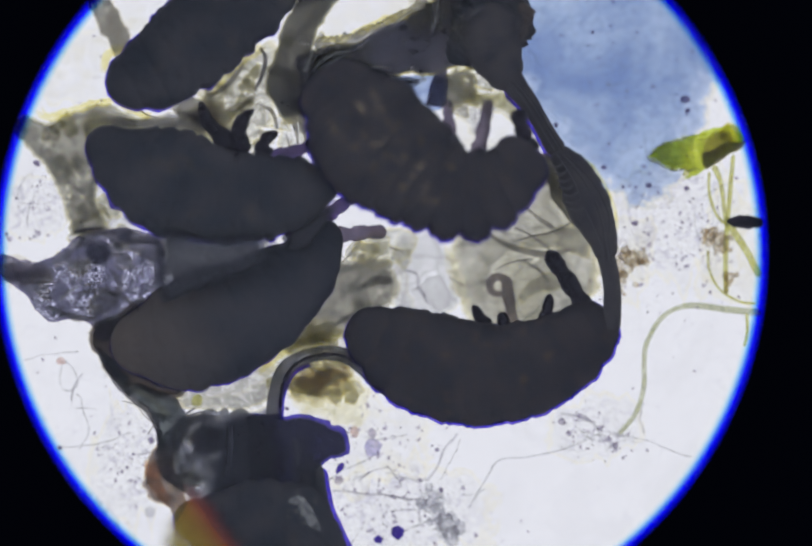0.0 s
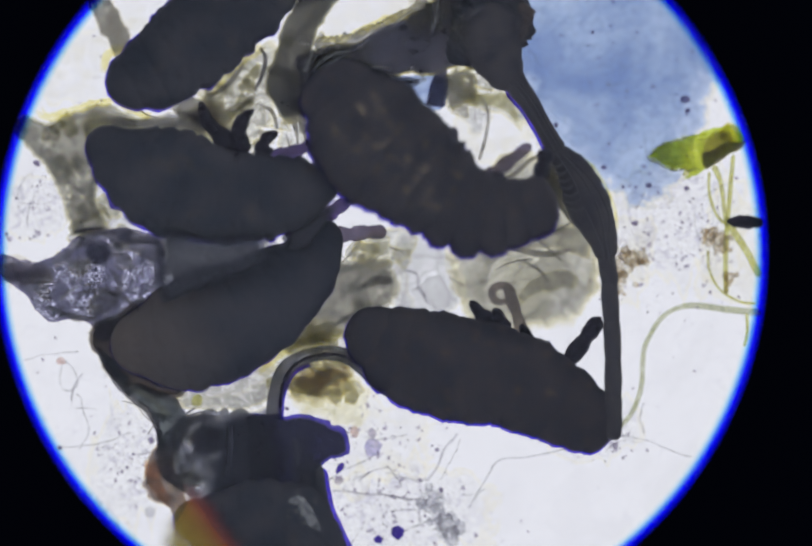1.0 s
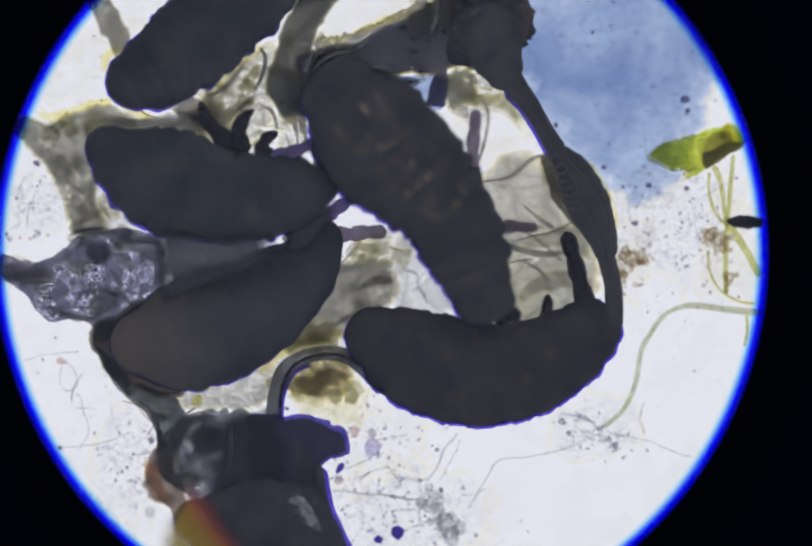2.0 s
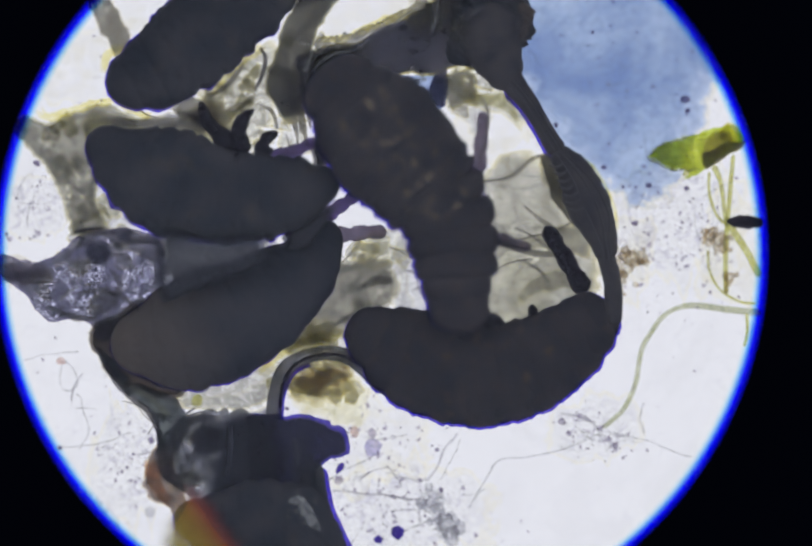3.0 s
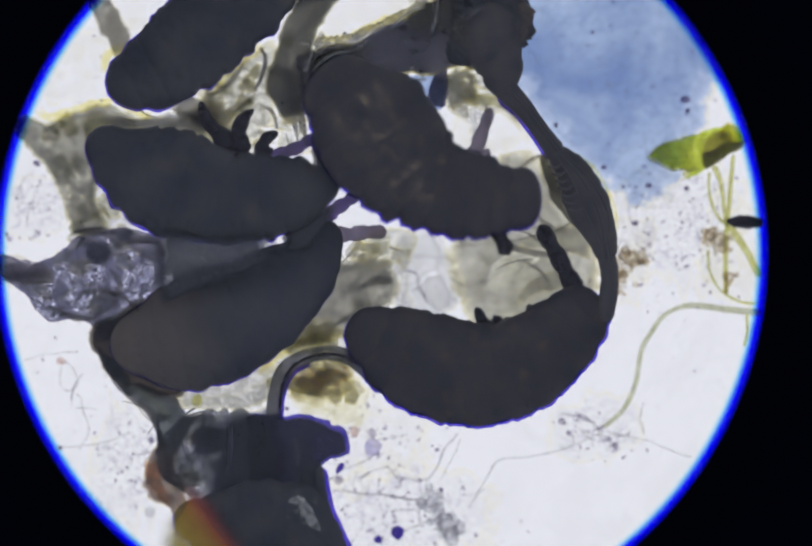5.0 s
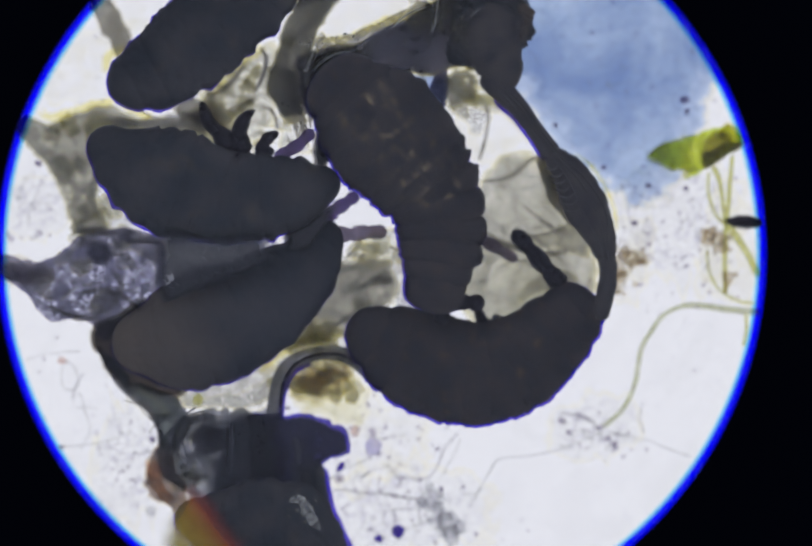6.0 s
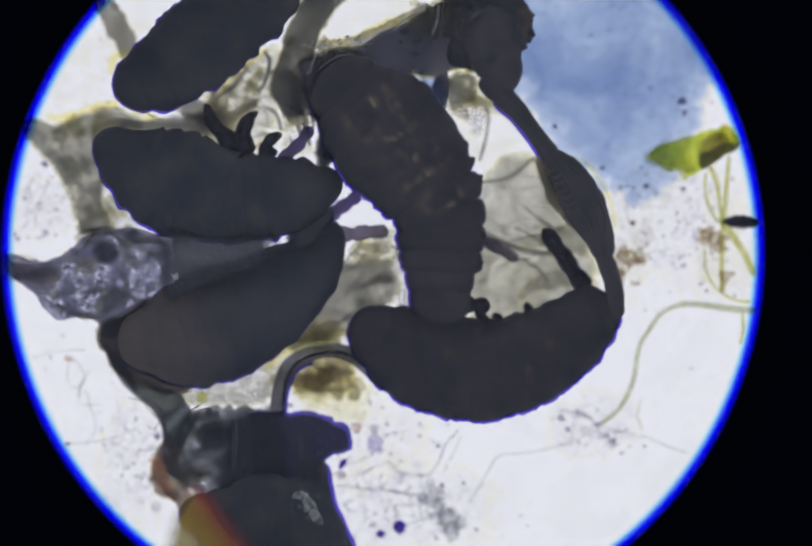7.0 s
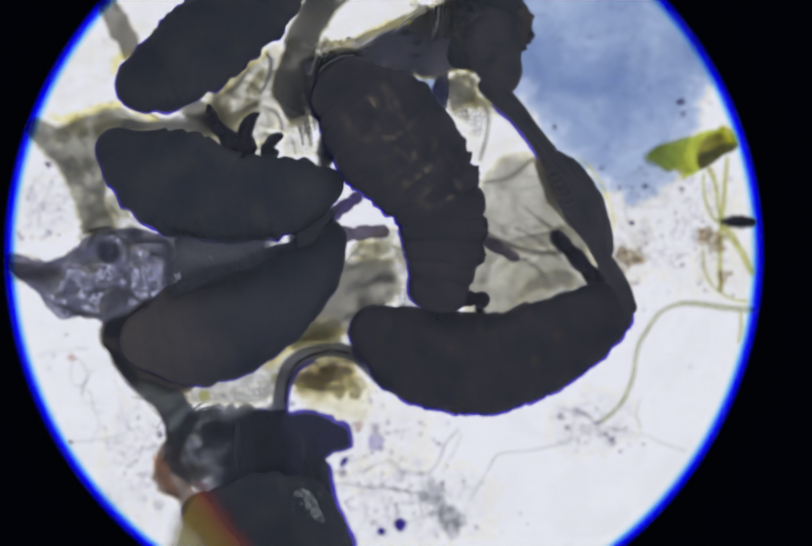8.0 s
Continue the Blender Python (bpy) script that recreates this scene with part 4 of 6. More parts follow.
SWINGS.append(swinging_limb(upper.thing, "antenna", 70, 15, 17, 162, M["limb_dark"], [
    (0.0, 1000, 330, 60), (1.0, 1010, 420, 0), (1.2, 980, 520, -60), (1.5, 950, 560, -60), (1.7, 930, 580, -70),
    (2.8, 885, 600, -80), (3.2, 900, 580, -90), (3.5, 1000, 496, -127), (3.7, 1000, 380, -70), (4.0, 960, 370, -80),
    (4.5, 960, 385, -80), (4.7, 990, 380, -60), (5.8, 850, 560, -90), (8.0, 850, 560, -90)], 3))
SWINGS.append(swinging_limb(upper.thing, "leg", 95, 16, 10, 158, M["limb"], [
    (0.0, 925, 285, 78), (0.5, 925, 290, 78), (0.8, 945, 320, 60), (1.0, 950, 338, 38), (1.2, 915, 320, 70), (1.5, 905, 310, 82),
    (1.7, 905, 305, 85), (2.8, 925, 310, 85), (3.0, 925, 310, 85), (3.5, 930, 325, 82), (3.7, 930, 290, 75), (4.0, 915, 260, 80),
    (4.5, 920, 265, 80), (4.7, 930, 270, 65), (5.8, 872, 372, 80), (8.0, 872, 372, 80)], 0, "violet tapered leg"))
SWINGS.append(swinging_limb(upper.thing, "leg", 85, 15, 9, 154, M["limb"], [
    (0.0, 870, 275, 95), (0.6, 870, 275, 95), (0.8, 866, 330, 95), (1.1, 870, 330, 80), (1.2, 940, 400, 20), (1.5, 970, 415, 6), (1.7, 955, 430, 5),
    (2.8, 950, 455, -20), (3.0, 945, 455, -18), (3.5, 900, 400, 10), (3.8, 880, 318, 95), (4.5, 880, 318, 92),
    (4.7, 885, 320, 88), (5.8, 925, 460, -30), (8.0, 930, 462, -30)], 0, "violet tapered leg"))
LOOP = [(-30, 0, 0), (30, -2, 0), (74, -2, 0)] + [(92 + 17 * math.sin(a), 15 - 17 * math.cos(a), 0) for a in (0.2, 0.9, 1.7, 2.5, 3.3, 4.1, 4.9, 5.6)]
SWINGS.append(swinging_limb(lower.thing, "leg", 85, 14, 4.5, 60, M["limb_clear"], [
    (0.0, 990, 640, 98), (0.5, 990, 640, 96), (0.8, 1000, 645, 100), (1.0, 1010, 650, 108), (1.1, 1010, 655, 108), (1.2, 990, 715, 95), (1.4, 985, 772, 95),
    (8.0, 985, 772, 95)], 0, "curled leg with looped tip", LOOP))
SWINGS.append(swinging_limb(lower.thing, "leg", 50, 20, 8, 60, M["limb_dark"], [
    (0.0, 980, 650, 100), (1.0, 975, 640, 110), (1.5, 980, 650, 100), (3.0, 975, 655, 110), (8.0, 975, 652, 110)], 3))
SWINGS.append(swinging_limb(lower.thing, "leg", 54, 20, 6, 60, M["limb_dark"], [
    (0.0, 940, 636, 125), (1.0, 942, 622, 135), (1.5, 938, 638, 125), (3.0, 942, 642, 120), (8.0, 942, 642, 120)], -4))
SWINGS.append(swinging_limb(lower.thing, "leg", 74, 20, 7, 60, M["limb_dark"], [
    (0.0, 1050, 640, 80), (0.5, 1070, 655, 85), (0.8, 1065, 690, 80), (1.0, 1040, 690, 118), (1.2, 1060, 640, 85), (1.5, 1060, 630, 75),
    (2.8, 1040, 660, 100), (8.0, 1040, 655, 110)], 0))
SWINGS.append(swinging_limb(mid, "antenna", 70, 14, 11, 130, M["limb_violet"], [
    (0.0, 548, 300, 8), (3.0, 548, 300, 10), (4.7, 548, 298, 12), (5.8, 552, 298, 25), (6.0, 552, 298, 28), (6.5, 550, 300, 36), (7.0, 552, 298, 38),
    (7.4, 560, 300, 30), (7.8, 620, 335, 0), (8.0, 628, 345, 5)], 12, "violet jointed antenna"))


# ---- strand of shed skin along the curled springtail ----
strand = empty("shed_skin_strand", 1060, 260)
tagged(strand, "dark grey strand of shed skin stretched round a springtail", "shed skin")
part("upper_strand", loft([(948, 0, 72), (952, 80, 60), (974, 142, 38), (990, 172, 26)], 88, 0.6, 0.06, 26, 50, base=strand.location), M["strand"], strand)
# the wide lower part leans over its foot
FOOT = (1174, 505)
LEAN_ROWS = ((0.0, 0), (4.7, 0), (5.8, 2.5), (8.0, 3.2))


def lean_piece(bm):
    bmesh.ops.translate(bm, verts=bm.verts, vec=-st(*FOOT))
    return bm


wide = part("lower_strand", lean_piece(loft([(1072, 286, 17), (1086, 304, 24), (1112, 338, 35), (1134, 388, 42), (1157, 442, 33), (1174, 505, 18)], 90, 0.6, 0.06, 26, 70)), M["strand"], strand)
part("inner_membrane", lean_piece(film([(1050, 296, 8), (1066, 326, 17), (1082, 366, 22), (1104, 408, 16), (1124, 440, 8)], 60, 5, seed=71, rough=0.15)), M["skin_deep"], wide,
     "olive translucent inner membrane")
for k in range(7):
    ru, rv = 1058 + 6.5 * k, 322 + 14 * k
    part("rib", lean_piece(loft([(ru, rv - 3, 1.5), (ru + 16, rv + 1, 2.4), (ru + 30, rv - 7, 1.5)], 114, 0.5, 0.3, 9, 14, 8, seed=k)), M["strand_ridge"], wide, "greyish cross rib")
# the thin neck of the strand leans over its lower end
NECK = (1078, 294)
NECK_ROWS = ((0.0, 0), (1.0, -1), (1.7, 0), (2.8, 0.5), (3.7, -1), (4.5, -1), (4.7, 6), (5.8, 5), (6.5, 6), (8.0, 6.5))


def neck_piece(pts, h, rough, sides):
    bm = loft(pts, h, 0.6, rough, 26, 50, sides)
    bmesh.ops.translate(bm, verts=bm.verts, vec=-st(*NECK))
    return bm


neck = part("neck", neck_piece([(966, 118, 34), (985, 152, 26), (1022, 200, 18), (1052, 250, 17), (1080, 297, 22)], 90, 0.05, 20), M["strand"], strand)
# violet glow along the neck's inner edge, made as a tinted shell
part("cuticle", neck_piece([(980, 160, 24), (1017, 206, 18), (1047, 255, 17), (1075, 301, 20)], 80, 0.05, 20), M["cuticle"], neck, "thin violet fringe of light")
for du, dr in ((-8, 1.8), (3, 2.0), (10, 1.5)):
    part("fibre", neck_piece([(984 + du, 152, dr), (1022 + du, 200, dr), (1052 + du, 250, dr), (1078 + du, 292, dr)], 104, 0.1, 8), M["strand_ridge"], neck, "greyish lengthwise fibre")
    part("fibre", lean_piece(loft([(1080 + du, 297, dr), (1120 + du * 2.0, 346, dr), (1150 + du * 2.4, 410, dr), (1166 + du, 470, dr), (1173 + du * 0.8, 505, dr)], 112, 0.8, 0.1, 20, 60, 8)),
         M["strand_ridge"], wide, "greyish lengthwise fibre")
LINKS = [part("strand_link", barrel(94, 17 + (0 if k else 4), 0.6, 4.0, 0.04, 160 + k), M["strand"], strand) for k in range(6)]
STRAND_ENDS = [(0.0, 1182, 595), (0.3, 1186, 625), (0.5, 1196, 680), (0.7, 1192, 750), (0.9, 1184, 800), (1.1, 1184, 805), (1.2, 1192, 680),
               (1.4, 1192, 605), (1.7, 1186, 592), (2.9, 1184, 580), (3.5, 1184, 585), (3.9, 1190, 595), (4.0, 1194, 625), (4.2, 1172, 575),
               (4.5, 1168, 572), (4.7, 1172, 575), (5.8, 1178, 570), (6.0, 1168, 572), (6.5, 1180, 572), (7.0, 1190, 570), (7.5, 1202, 568),
               (8.0, 1208, 568)]


# shallow depth of field; the focus is raised from the slide towards the upper springtail late in the clip
focus = new("focus_mark")
focus.parent = stop
FOCUS_ROWS = ((0.0, 62), (4.7, 70), (5.7, 150), (6.0, 135), (6.3, 120), (7.0, 130), (7.4, 125), (7.6, 140), (8.0, 150))
cam.data.dof.use_dof = True
cam.data.dof.focus_object = focus
cam.data.dof.aperture_fstop = 0.125


def motions():
    upper.key()
    lower.key()
    for ob, path in SWINGS:
        walk(ob, path)
    ends = bend_rows(STRAND_ENDS, TENTHS)
    paths = [[] for _ in LINKS]
    for t, (u, v) in zip(TENTHS, ends):
        ss = stations([(1158, 440), (1172, 505), (0.5 * (1172 + u) + 4, 0.5 * (505 + v)), (u, v)], len(LINKS))
        for k, p in enumerate(ss):
            a, b = ss[max(k - 1, 0)], ss[min(k + 1, len(ss) - 1)]
            q = st(p[0], p[1], 90) - strand.location
            paths[k].append((t, pose(q.x, q.y, q.z, 0, 0, math.degrees(math.atan2(-(b[1] - a[1]), b[0] - a[0])))))
    for ob, path in zip(LINKS, paths):
        walk(ob, path)
    foot, arm = st(*FOOT) - strand.location, st(*NECK) - st(*FOOT)
    leans = [pose(*foot, 0, 0, a) for (a,) in bend_rows(LEAN_ROWS, TENTHS)]
    walk(wide, list(zip(TENTHS, leans)))
    walk(neck, [(t, pose(*(m @ arm), 0, 0, a)) for t, m, (a,) in zip(TENTHS, leans, bend_rows(NECK_ROWS, TENTHS))])
    lifts = dict(SIZES)
    heights = bend_rows(FOCUS_ROWS, [t for t, _ in SIZES])
    walk(focus, [(t, Matrix.Translation(st(784, 527, h) - stop_pose(lifts[t]).translation)) for (t, _), (h,) in zip(SIZES, heights)])
    walk(stop, [(t, stop_pose(s)) for t, s in SIZES])
    walk(swaying, [(t, pose(*swaying.location, 0, 0, a)) for t, a in ((0.0, 9), (0.6, 8), (1.1, 5), (1.3, 0), (8.0, 0))])


# ---- shed skins ----
def skin(name, label, bm, material, category="shed skin"):
    return tagged(part(name, bm, material), label, category)


def folded(label, bm, material, folds, fold_material, base, h=24):
    """Sheet of shed skin with raised folds of its own: each fold a curve of (u, v, radius)."""
    thing = empty("shed_skin", *base)
    tagged(thing, label, "shed skin")
    bmesh.ops.translate(bm, verts=bm.verts, vec=-thing.location)
    part("sheet", bm, material, thing)
    for k, f in enumerate(folds):
        f = [(u, v, r * 0.6) for u, v, r in f]
        part("fold", loft(f, h, 0.5, 0.08, 14, 24, 10, thing.location, seed=k), fold_material, thing)
    return thing


folded("thin grey wrinkled shed skin between two springtails",
                    film([(1056, 298, 26), (1026, 350, 94), (1018, 420, 142), (1016, 500, 156), (1024, 570, 142), (1040, 650, 80)], 20, 14, seed=1, rough=0.05),
                    M["skin_grey"],
                    [[(930, 350, 3), (985, 340, 6), (1030, 305, 7), (1060, 300, 4)], [(925, 440, 3), (985, 475, 9), (1050, 490, 11), (1110, 480, 6)],
                     [(1010, 395, 2), (1040, 420, 6), (1070, 440, 8)],
                     [(972, 476, 2), (1022, 458, 4), (1072, 446, 5), (1112, 424, 3)], [(992, 438, 2), (1026, 454, 4), (1058, 478, 5), (1088, 506, 3)], [(1004, 500, 2), (1040, 520, 4), (1062, 548, 3)],
                     [(958, 520, 2), (990, 506, 3), (1030, 500, 3)]],
                    M["shade"], (1000, 480))
skin("shed_skin", "dark olive fold of skin beside a strand", film([(1000, 476, 5), (1050, 466, 14), (1100, 460, 24), (1150, 468, 30)], 30, 6, seed=34, rough=0.15), M["scrap"])
skin("shed_skin", "dark olive fold of skin above a springtail", film([(1000, 590, 6), (1030, 556, 14), (1075, 540, 20), (1120, 548, 14)], 30, 6, seed=35, rough=0.15), M["scrap"])
skin("shed_skin", "olive corner of skin beside a strand", film([(1050, 292, 10), (1072, 330, 30), (1100, 380, 26)], 30, 6, seed=36, rough=0.15), M["skin_lit"])
skin("shed_skin", "white creased skin in the gap between springtails",
     film([(800, 440, 40), (810, 500, 60), (830, 560, 70), (860, 610, 50)], 10, seed=21, rough=0.15), M["skin_white"])
folded("olive grey shed skin beside dark springtails",
       patch([(640, 500), (690, 492), (750, 490), (774, 530), (774, 574), (742, 608), (690, 632), (650, 662), (560, 690), (540, 640), (600, 560)], 14, 8, seed=2), M["skin_mid"],
       [[(690, 560, 6), (730, 540, 16), (760, 545, 10)], [(640, 630, 4), (690, 605, 9), (740, 590, 5)]], M["shade"], (690, 560))
skin("shed_skin", "tan folded scrap of shed skin", film([(690, 490, 30), (740, 480, 40), (780, 465, 32), (806, 450, 8)], 24, seed=3), M["skin_pale"])
tube = empty("shed_skin_tube", 590, 60)
tagged(tube, "olive tube of shed skin hanging down among springtails", "shed skin")
part("tube", patch([(690, -40), (645, 18), (616, 68), (602, 112), (576, 128), (580, 172), (594, 218), (602, 246), (574, 226), (552, 238), (532, 218), (512, 188), (508, 150), (522, 108), (537, 58),
                   (556, 20), (590, -40)], 44, 10, seed=46, base=tube.location), M["skin_tube"], tube)
for fu, fl in ((0, 1.0), (9, 0.8), (17, 1.0), (25, 0.7)):
    part("frayed_strand", loft([(556 + fu, 130, 5), (560 + fu, 175, 6), (568 + fu, 175 + 50 * fl, 5), (575 + fu, 175 + 105 * fl, 3)], 62, 0.5, 0.3, 9, 30, 8, base=tube.location), M["frayed"], tube)
part("crease", loft([(500, 90, 3), (512, 110, 4), (505, 145, 4), (490, 175, 3)], 30, 0.6, 0.1, base=tube.location), M["shade_deep"], tube, "thin dark crease")
folded("pale yellowish shed skin under raised legs",
       film([(535, 80, 14), (490, 140, 52), (455, 200, 80), (440, 250, 88), (450, 300, 90)], 12, seed=4, rough=0.2), M["skin_lit"],
       [[(400, 190, 4), (440, 160, 9), (470, 120, 6)], [(500, 200, 3), (525, 215, 7), (535, 250, 4)], [(430, 215, 5), (460, 205, 12), (490, 185, 5)]], M["shade"],
       (460, 200))
skin("shed_skin", "cream shed skin below an olive tube", film([(565, 225, 26), (568, 300, 34)], 8, seed=5), M["skin_pale"])
folded("olive grey folded shed skin at the clear field's edge",
       patch([(14, 250), (56, 298), (86, 334), (106, 374), (116, 410), (131, 440), (138, 460), (216, 452), (208, 424), (190, 385), (194, 335), (194, 290), (230, 276), (330, 274), (448, 278), (430, 228),
              (398, 196), (345, 218), (305, 219), (268, 218), (232, 205), (198, 194), (140, 207), (95, 229), (40, 214)], 20, 9, 34, seed=6), M["skin_band"],
       [[(140, 450, 3), (170, 442, 7), (205, 440, 3)]], M["shade_deep"], (130, 340))
skin("shed_skin", "dull grey skin in the narrow gap between two springtails",
     patch([(196, 222), (232, 216), (262, 224), (300, 216), (340, 206), (380, 204), (398, 212), (400, 262), (368, 258), (330, 252), (300, 256), (240, 252), (204, 246)], 34, 5, seed=71), M["skin_veil"])
skin("shed_skin", "grey strip of shed skin across a bright gap", film([(175, -30, 20), (200, 25, 26), (224, 70, 27), (242, 110, 16)], 10, seed=22, rough=0.2), M["skin"])
skin("shed_skin", "pale shed skin by the dark rounded springtail",
     film([(172, 340, 10), (196, 380, 30), (225, 420, 30), (260, 450, 20)], 8, seed=8), M["skin_white"])
stem = empty("shed_skin_joint", 265, 770)
tagged(stem, "striped greenish joint of shed skin between two husks", "shed skin")
part("tube", patch([(178, 662), (214, 736), (245, 770), (277, 792), (297, 824), (304, 876), (352, 868), (364, 802), (336, 764), (300, 748), (252, 730), (226, 698)], 30, 6, seed=45, base=stem.location),
     M["skin_stem"], stem)
part("ridge", loft([(250, 745, 4), (290, 770, 6), (325, 805, 5)], 46, 0.5, 0.05, base=stem.location), M["skin_clear"], stem, "pale raised ridge")
part("edge", loft([(184, 668, 4), (220, 734, 6), (252, 768, 6), (284, 794, 6), (303, 828, 6), (310, 866, 5)], 34, 0.5, 0.1, 14, base=stem.location), M["shade_deep"], stem, "dark ragged edge")
tube = empty("shed_skin_tube", 640, 690)
tagged(tube, "dark curved tube of shed skin beside a brown clump", "shed skin")
part("tube", loft([(528, 815, 15), (533, 762, 16), (556, 708, 16), (618, 682, 14), (680, 693, 16), (735, 740, 17), (780, 770, 11), (812, 784, 6)], 50, 0.6, 0.03,
                  count=60, base=tube.location), M["tube"], tube)
part("fibre", loft([(540, 790, 2), (546, 740, 3), (575, 700, 3), (640, 684, 3), (700, 706, 3), (770, 755, 2)], 62, 0.6, 0.03, count=50, base=tube.location), M["limb_dark"], tube)
part("fibre", loft([(690, 690, 2), (720, 712, 2.5), (752, 745, 2)], 66, 0.6, 0.03, count=20, base=tube.location), M["skin_clear"], tube, "pale thin fibre")
# tinted strip for the violet light fringe beside the tube
part("cuticle", loft([(541, 815, 6), (545, 765, 6), (566, 722, 5), (600, 704, 3)], 44, 0.5, 0.05, count=40, base=tube.location), M["cuticle"], tube, "thin violet fringe of light")
skin("shed_skin", "cream ragged shed skin over a curved tube",
     film([(500, 725, 14), (545, 685, 20), (600, 664, 20), (650, 655, 26), (690, 680, 16), (705, 702, 4)], 10, seed=9), M["skin_pale"])
skin("shed_skin", "greyish film of shed skin beneath a springtail",
     film([(330, 775, 14), (390, 770, 24), (450, 765, 30), (505, 740, 36), (540, 700, 24)], 6, seed=10), M["scrap"])
skin("shed_skin", "olive scrap of shed skin under the dark mass", patch([(856, 205), (850, 150), (878, 126), (908, 122), (926, 150), (930, 196), (895, 208), (872, 222)], 12, seed=11), M["skin_band"])
skin("shed_skin", "yellow olive strip of skin arching over a bright gap",
     patch([(902, 168), (930, 174), (985, 176), (1000, 204), (1012, 244), (986, 228), (945, 206), (905, 206)], 12, 3, seed=72), M["skin_strip"])
folded("cream shed skin arching in a bright gap", film([(890, 170, 16), (940, 190, 26), (985, 200, 26), (1020, 245, 14)], 8, seed=12), M["skin_pale"],
       [[(925, 180, 3), (943, 215, 5), (938, 265, 6), (925, 310, 5)]], M["shade"], (940, 200))
skin("shed_skin", "dark blue grey skin between two springtails",
     patch([(300, 440), (345, 432), (430, 444), (524, 442), (528, 482), (548, 490), (500, 530), (430, 556), (350, 590), (304, 590), (292, 540), (294, 480)], 165, 4, seed=13), M["skin_dark"])
skin("shed_skin", "dark brown skin at the end of a shed head skin", patch([(-30, 484), (20, 488), (66, 500), (108, 520), (90, 552), (44, 562), (-20, 548)], 24, 5, seed=47), M["skin_tip"])
skin("shed_skin", "murky skin where two springtails touch", patch([(536, 452), (590, 425), (640, 388), (662, 392), (634, 440), (596, 486), (548, 484), (552, 466)], 165, 4, seed=48), M["skin_murk"])
skin("shed_skin", "dark olive skin hanging beside an olive tube", patch([(562, 112), (612, 92), (646, 150), (638, 230), (646, 300), (614, 345), (594, 300), (602, 250), (586, 222), (566, 180)], 50, 8, seed=49),
     M["skin_murk"])
skin("shed_skin", "brown ragged skin round a springtail's hind end",
     patch([(172, 622), (164, 660), (184, 698), (216, 741), (262, 768), (350, 772), (372, 720), (330, 660), (340, 560), (262, 574), (222, 600)], 26, 6, seed=43), M["skin_tan"])
skin("shed_skin", "murky dark skin round a springtail's hind end",
     patch([(594, 122), (640, 100), (700, 112), (770, 138), (830, 150), (800, 170), (740, 185), (680, 215), (650, 280), (632, 325), (604, 306), (606, 240), (590, 180)], 100, 8, seed=44), M["skin_murk"])
skin("shed_skin", "dark grey skin between two springtails", film([(546, 474, 14), (575, 458, 30), (612, 436, 24)], 20, seed=39), M["skin_dark"])
skin("shed_skin", "small white scrap between two springtails", film([(506, 468, 6), (520, 470, 11), (536, 466, 7)], 26, seed=31, rough=0.3), M["skin_white"])

for lab, pts, mat_, h_ in (
        ("olive skin below raised legs", [(325, 200, 14), (365, 206, 24), (400, 222, 30), (440, 250, 24)], "skin", 22),
        ("grey skin under a springtail's lower edge", [(215, 440, 14), (270, 470, 24), (330, 480, 20)], "scrap", 24),
        ("olive skin hanging under a crumpled mass", [(905, 120, 20), (930, 150, 24), (960, 165, 14)], "skin_lit", 24),
        ("olive fringe on a springtail's lower side", [(260, 180, 6), (230, 192, 10), (300, 200, 12), (350, 190, 10)], "skin_lit", 24)):
    skin("shed_skin", lab, film(pts, h_, 6, seed=len(lab), rough=0.2, rag=20), M[mat_])

def ring_of(u, v, r, n=9):
    return [(u + r * math.cos(2 * math.pi * k / n), v + r * math.sin(2 * math.pi * k / n)) for k in range(n)]


husk = empty("shed_head_skin", 150, 540)
tagged(husk, "wrinkled blue grey shed head skin with a dark eyespot", "shed skin")
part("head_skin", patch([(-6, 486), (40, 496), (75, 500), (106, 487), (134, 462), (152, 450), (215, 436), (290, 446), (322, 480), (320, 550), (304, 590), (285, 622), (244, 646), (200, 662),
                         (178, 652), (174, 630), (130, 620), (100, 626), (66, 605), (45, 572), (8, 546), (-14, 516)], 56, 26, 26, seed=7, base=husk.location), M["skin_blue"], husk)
part("eyespot", patch(ring_of(190, 487, 33), 92, 4, cell=4.0, ragged=2, seed=61, base=husk.location), M["eyespot"], husk, "round dark eyespot")
for wr in ([(150, 480, 3), (165, 455, 5), (205, 452, 5), (232, 480, 3)], [(150, 570, 3), (190, 560, 6), (240, 575, 5), (270, 600, 3)],
           [(90, 590, 3), (140, 612, 6), (190, 615, 5)], [(215, 520, 3), (232, 550, 6), (222, 590, 4)], [(240, 470, 3), (275, 462, 8), (300, 470, 4)]):
    part("wrinkle", loft(wr, 96, 0.4, 0.15, 10, 24, 8, husk.location), M["shade"], husk)

husk = empty("shed_head_skin", 450, 860)
tagged(husk, "dark pleated shed skin with a striped face and eyespot", "shed skin")
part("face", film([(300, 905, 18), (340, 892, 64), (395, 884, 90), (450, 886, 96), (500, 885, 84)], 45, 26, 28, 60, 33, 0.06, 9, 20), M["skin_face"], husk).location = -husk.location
part("eyespot", patch(ring_of(398, 850, 38), 88, 4, cell=4.0, ragged=3, seed=62, base=husk.location), M["eyespot"], husk, "round dark eyespot")
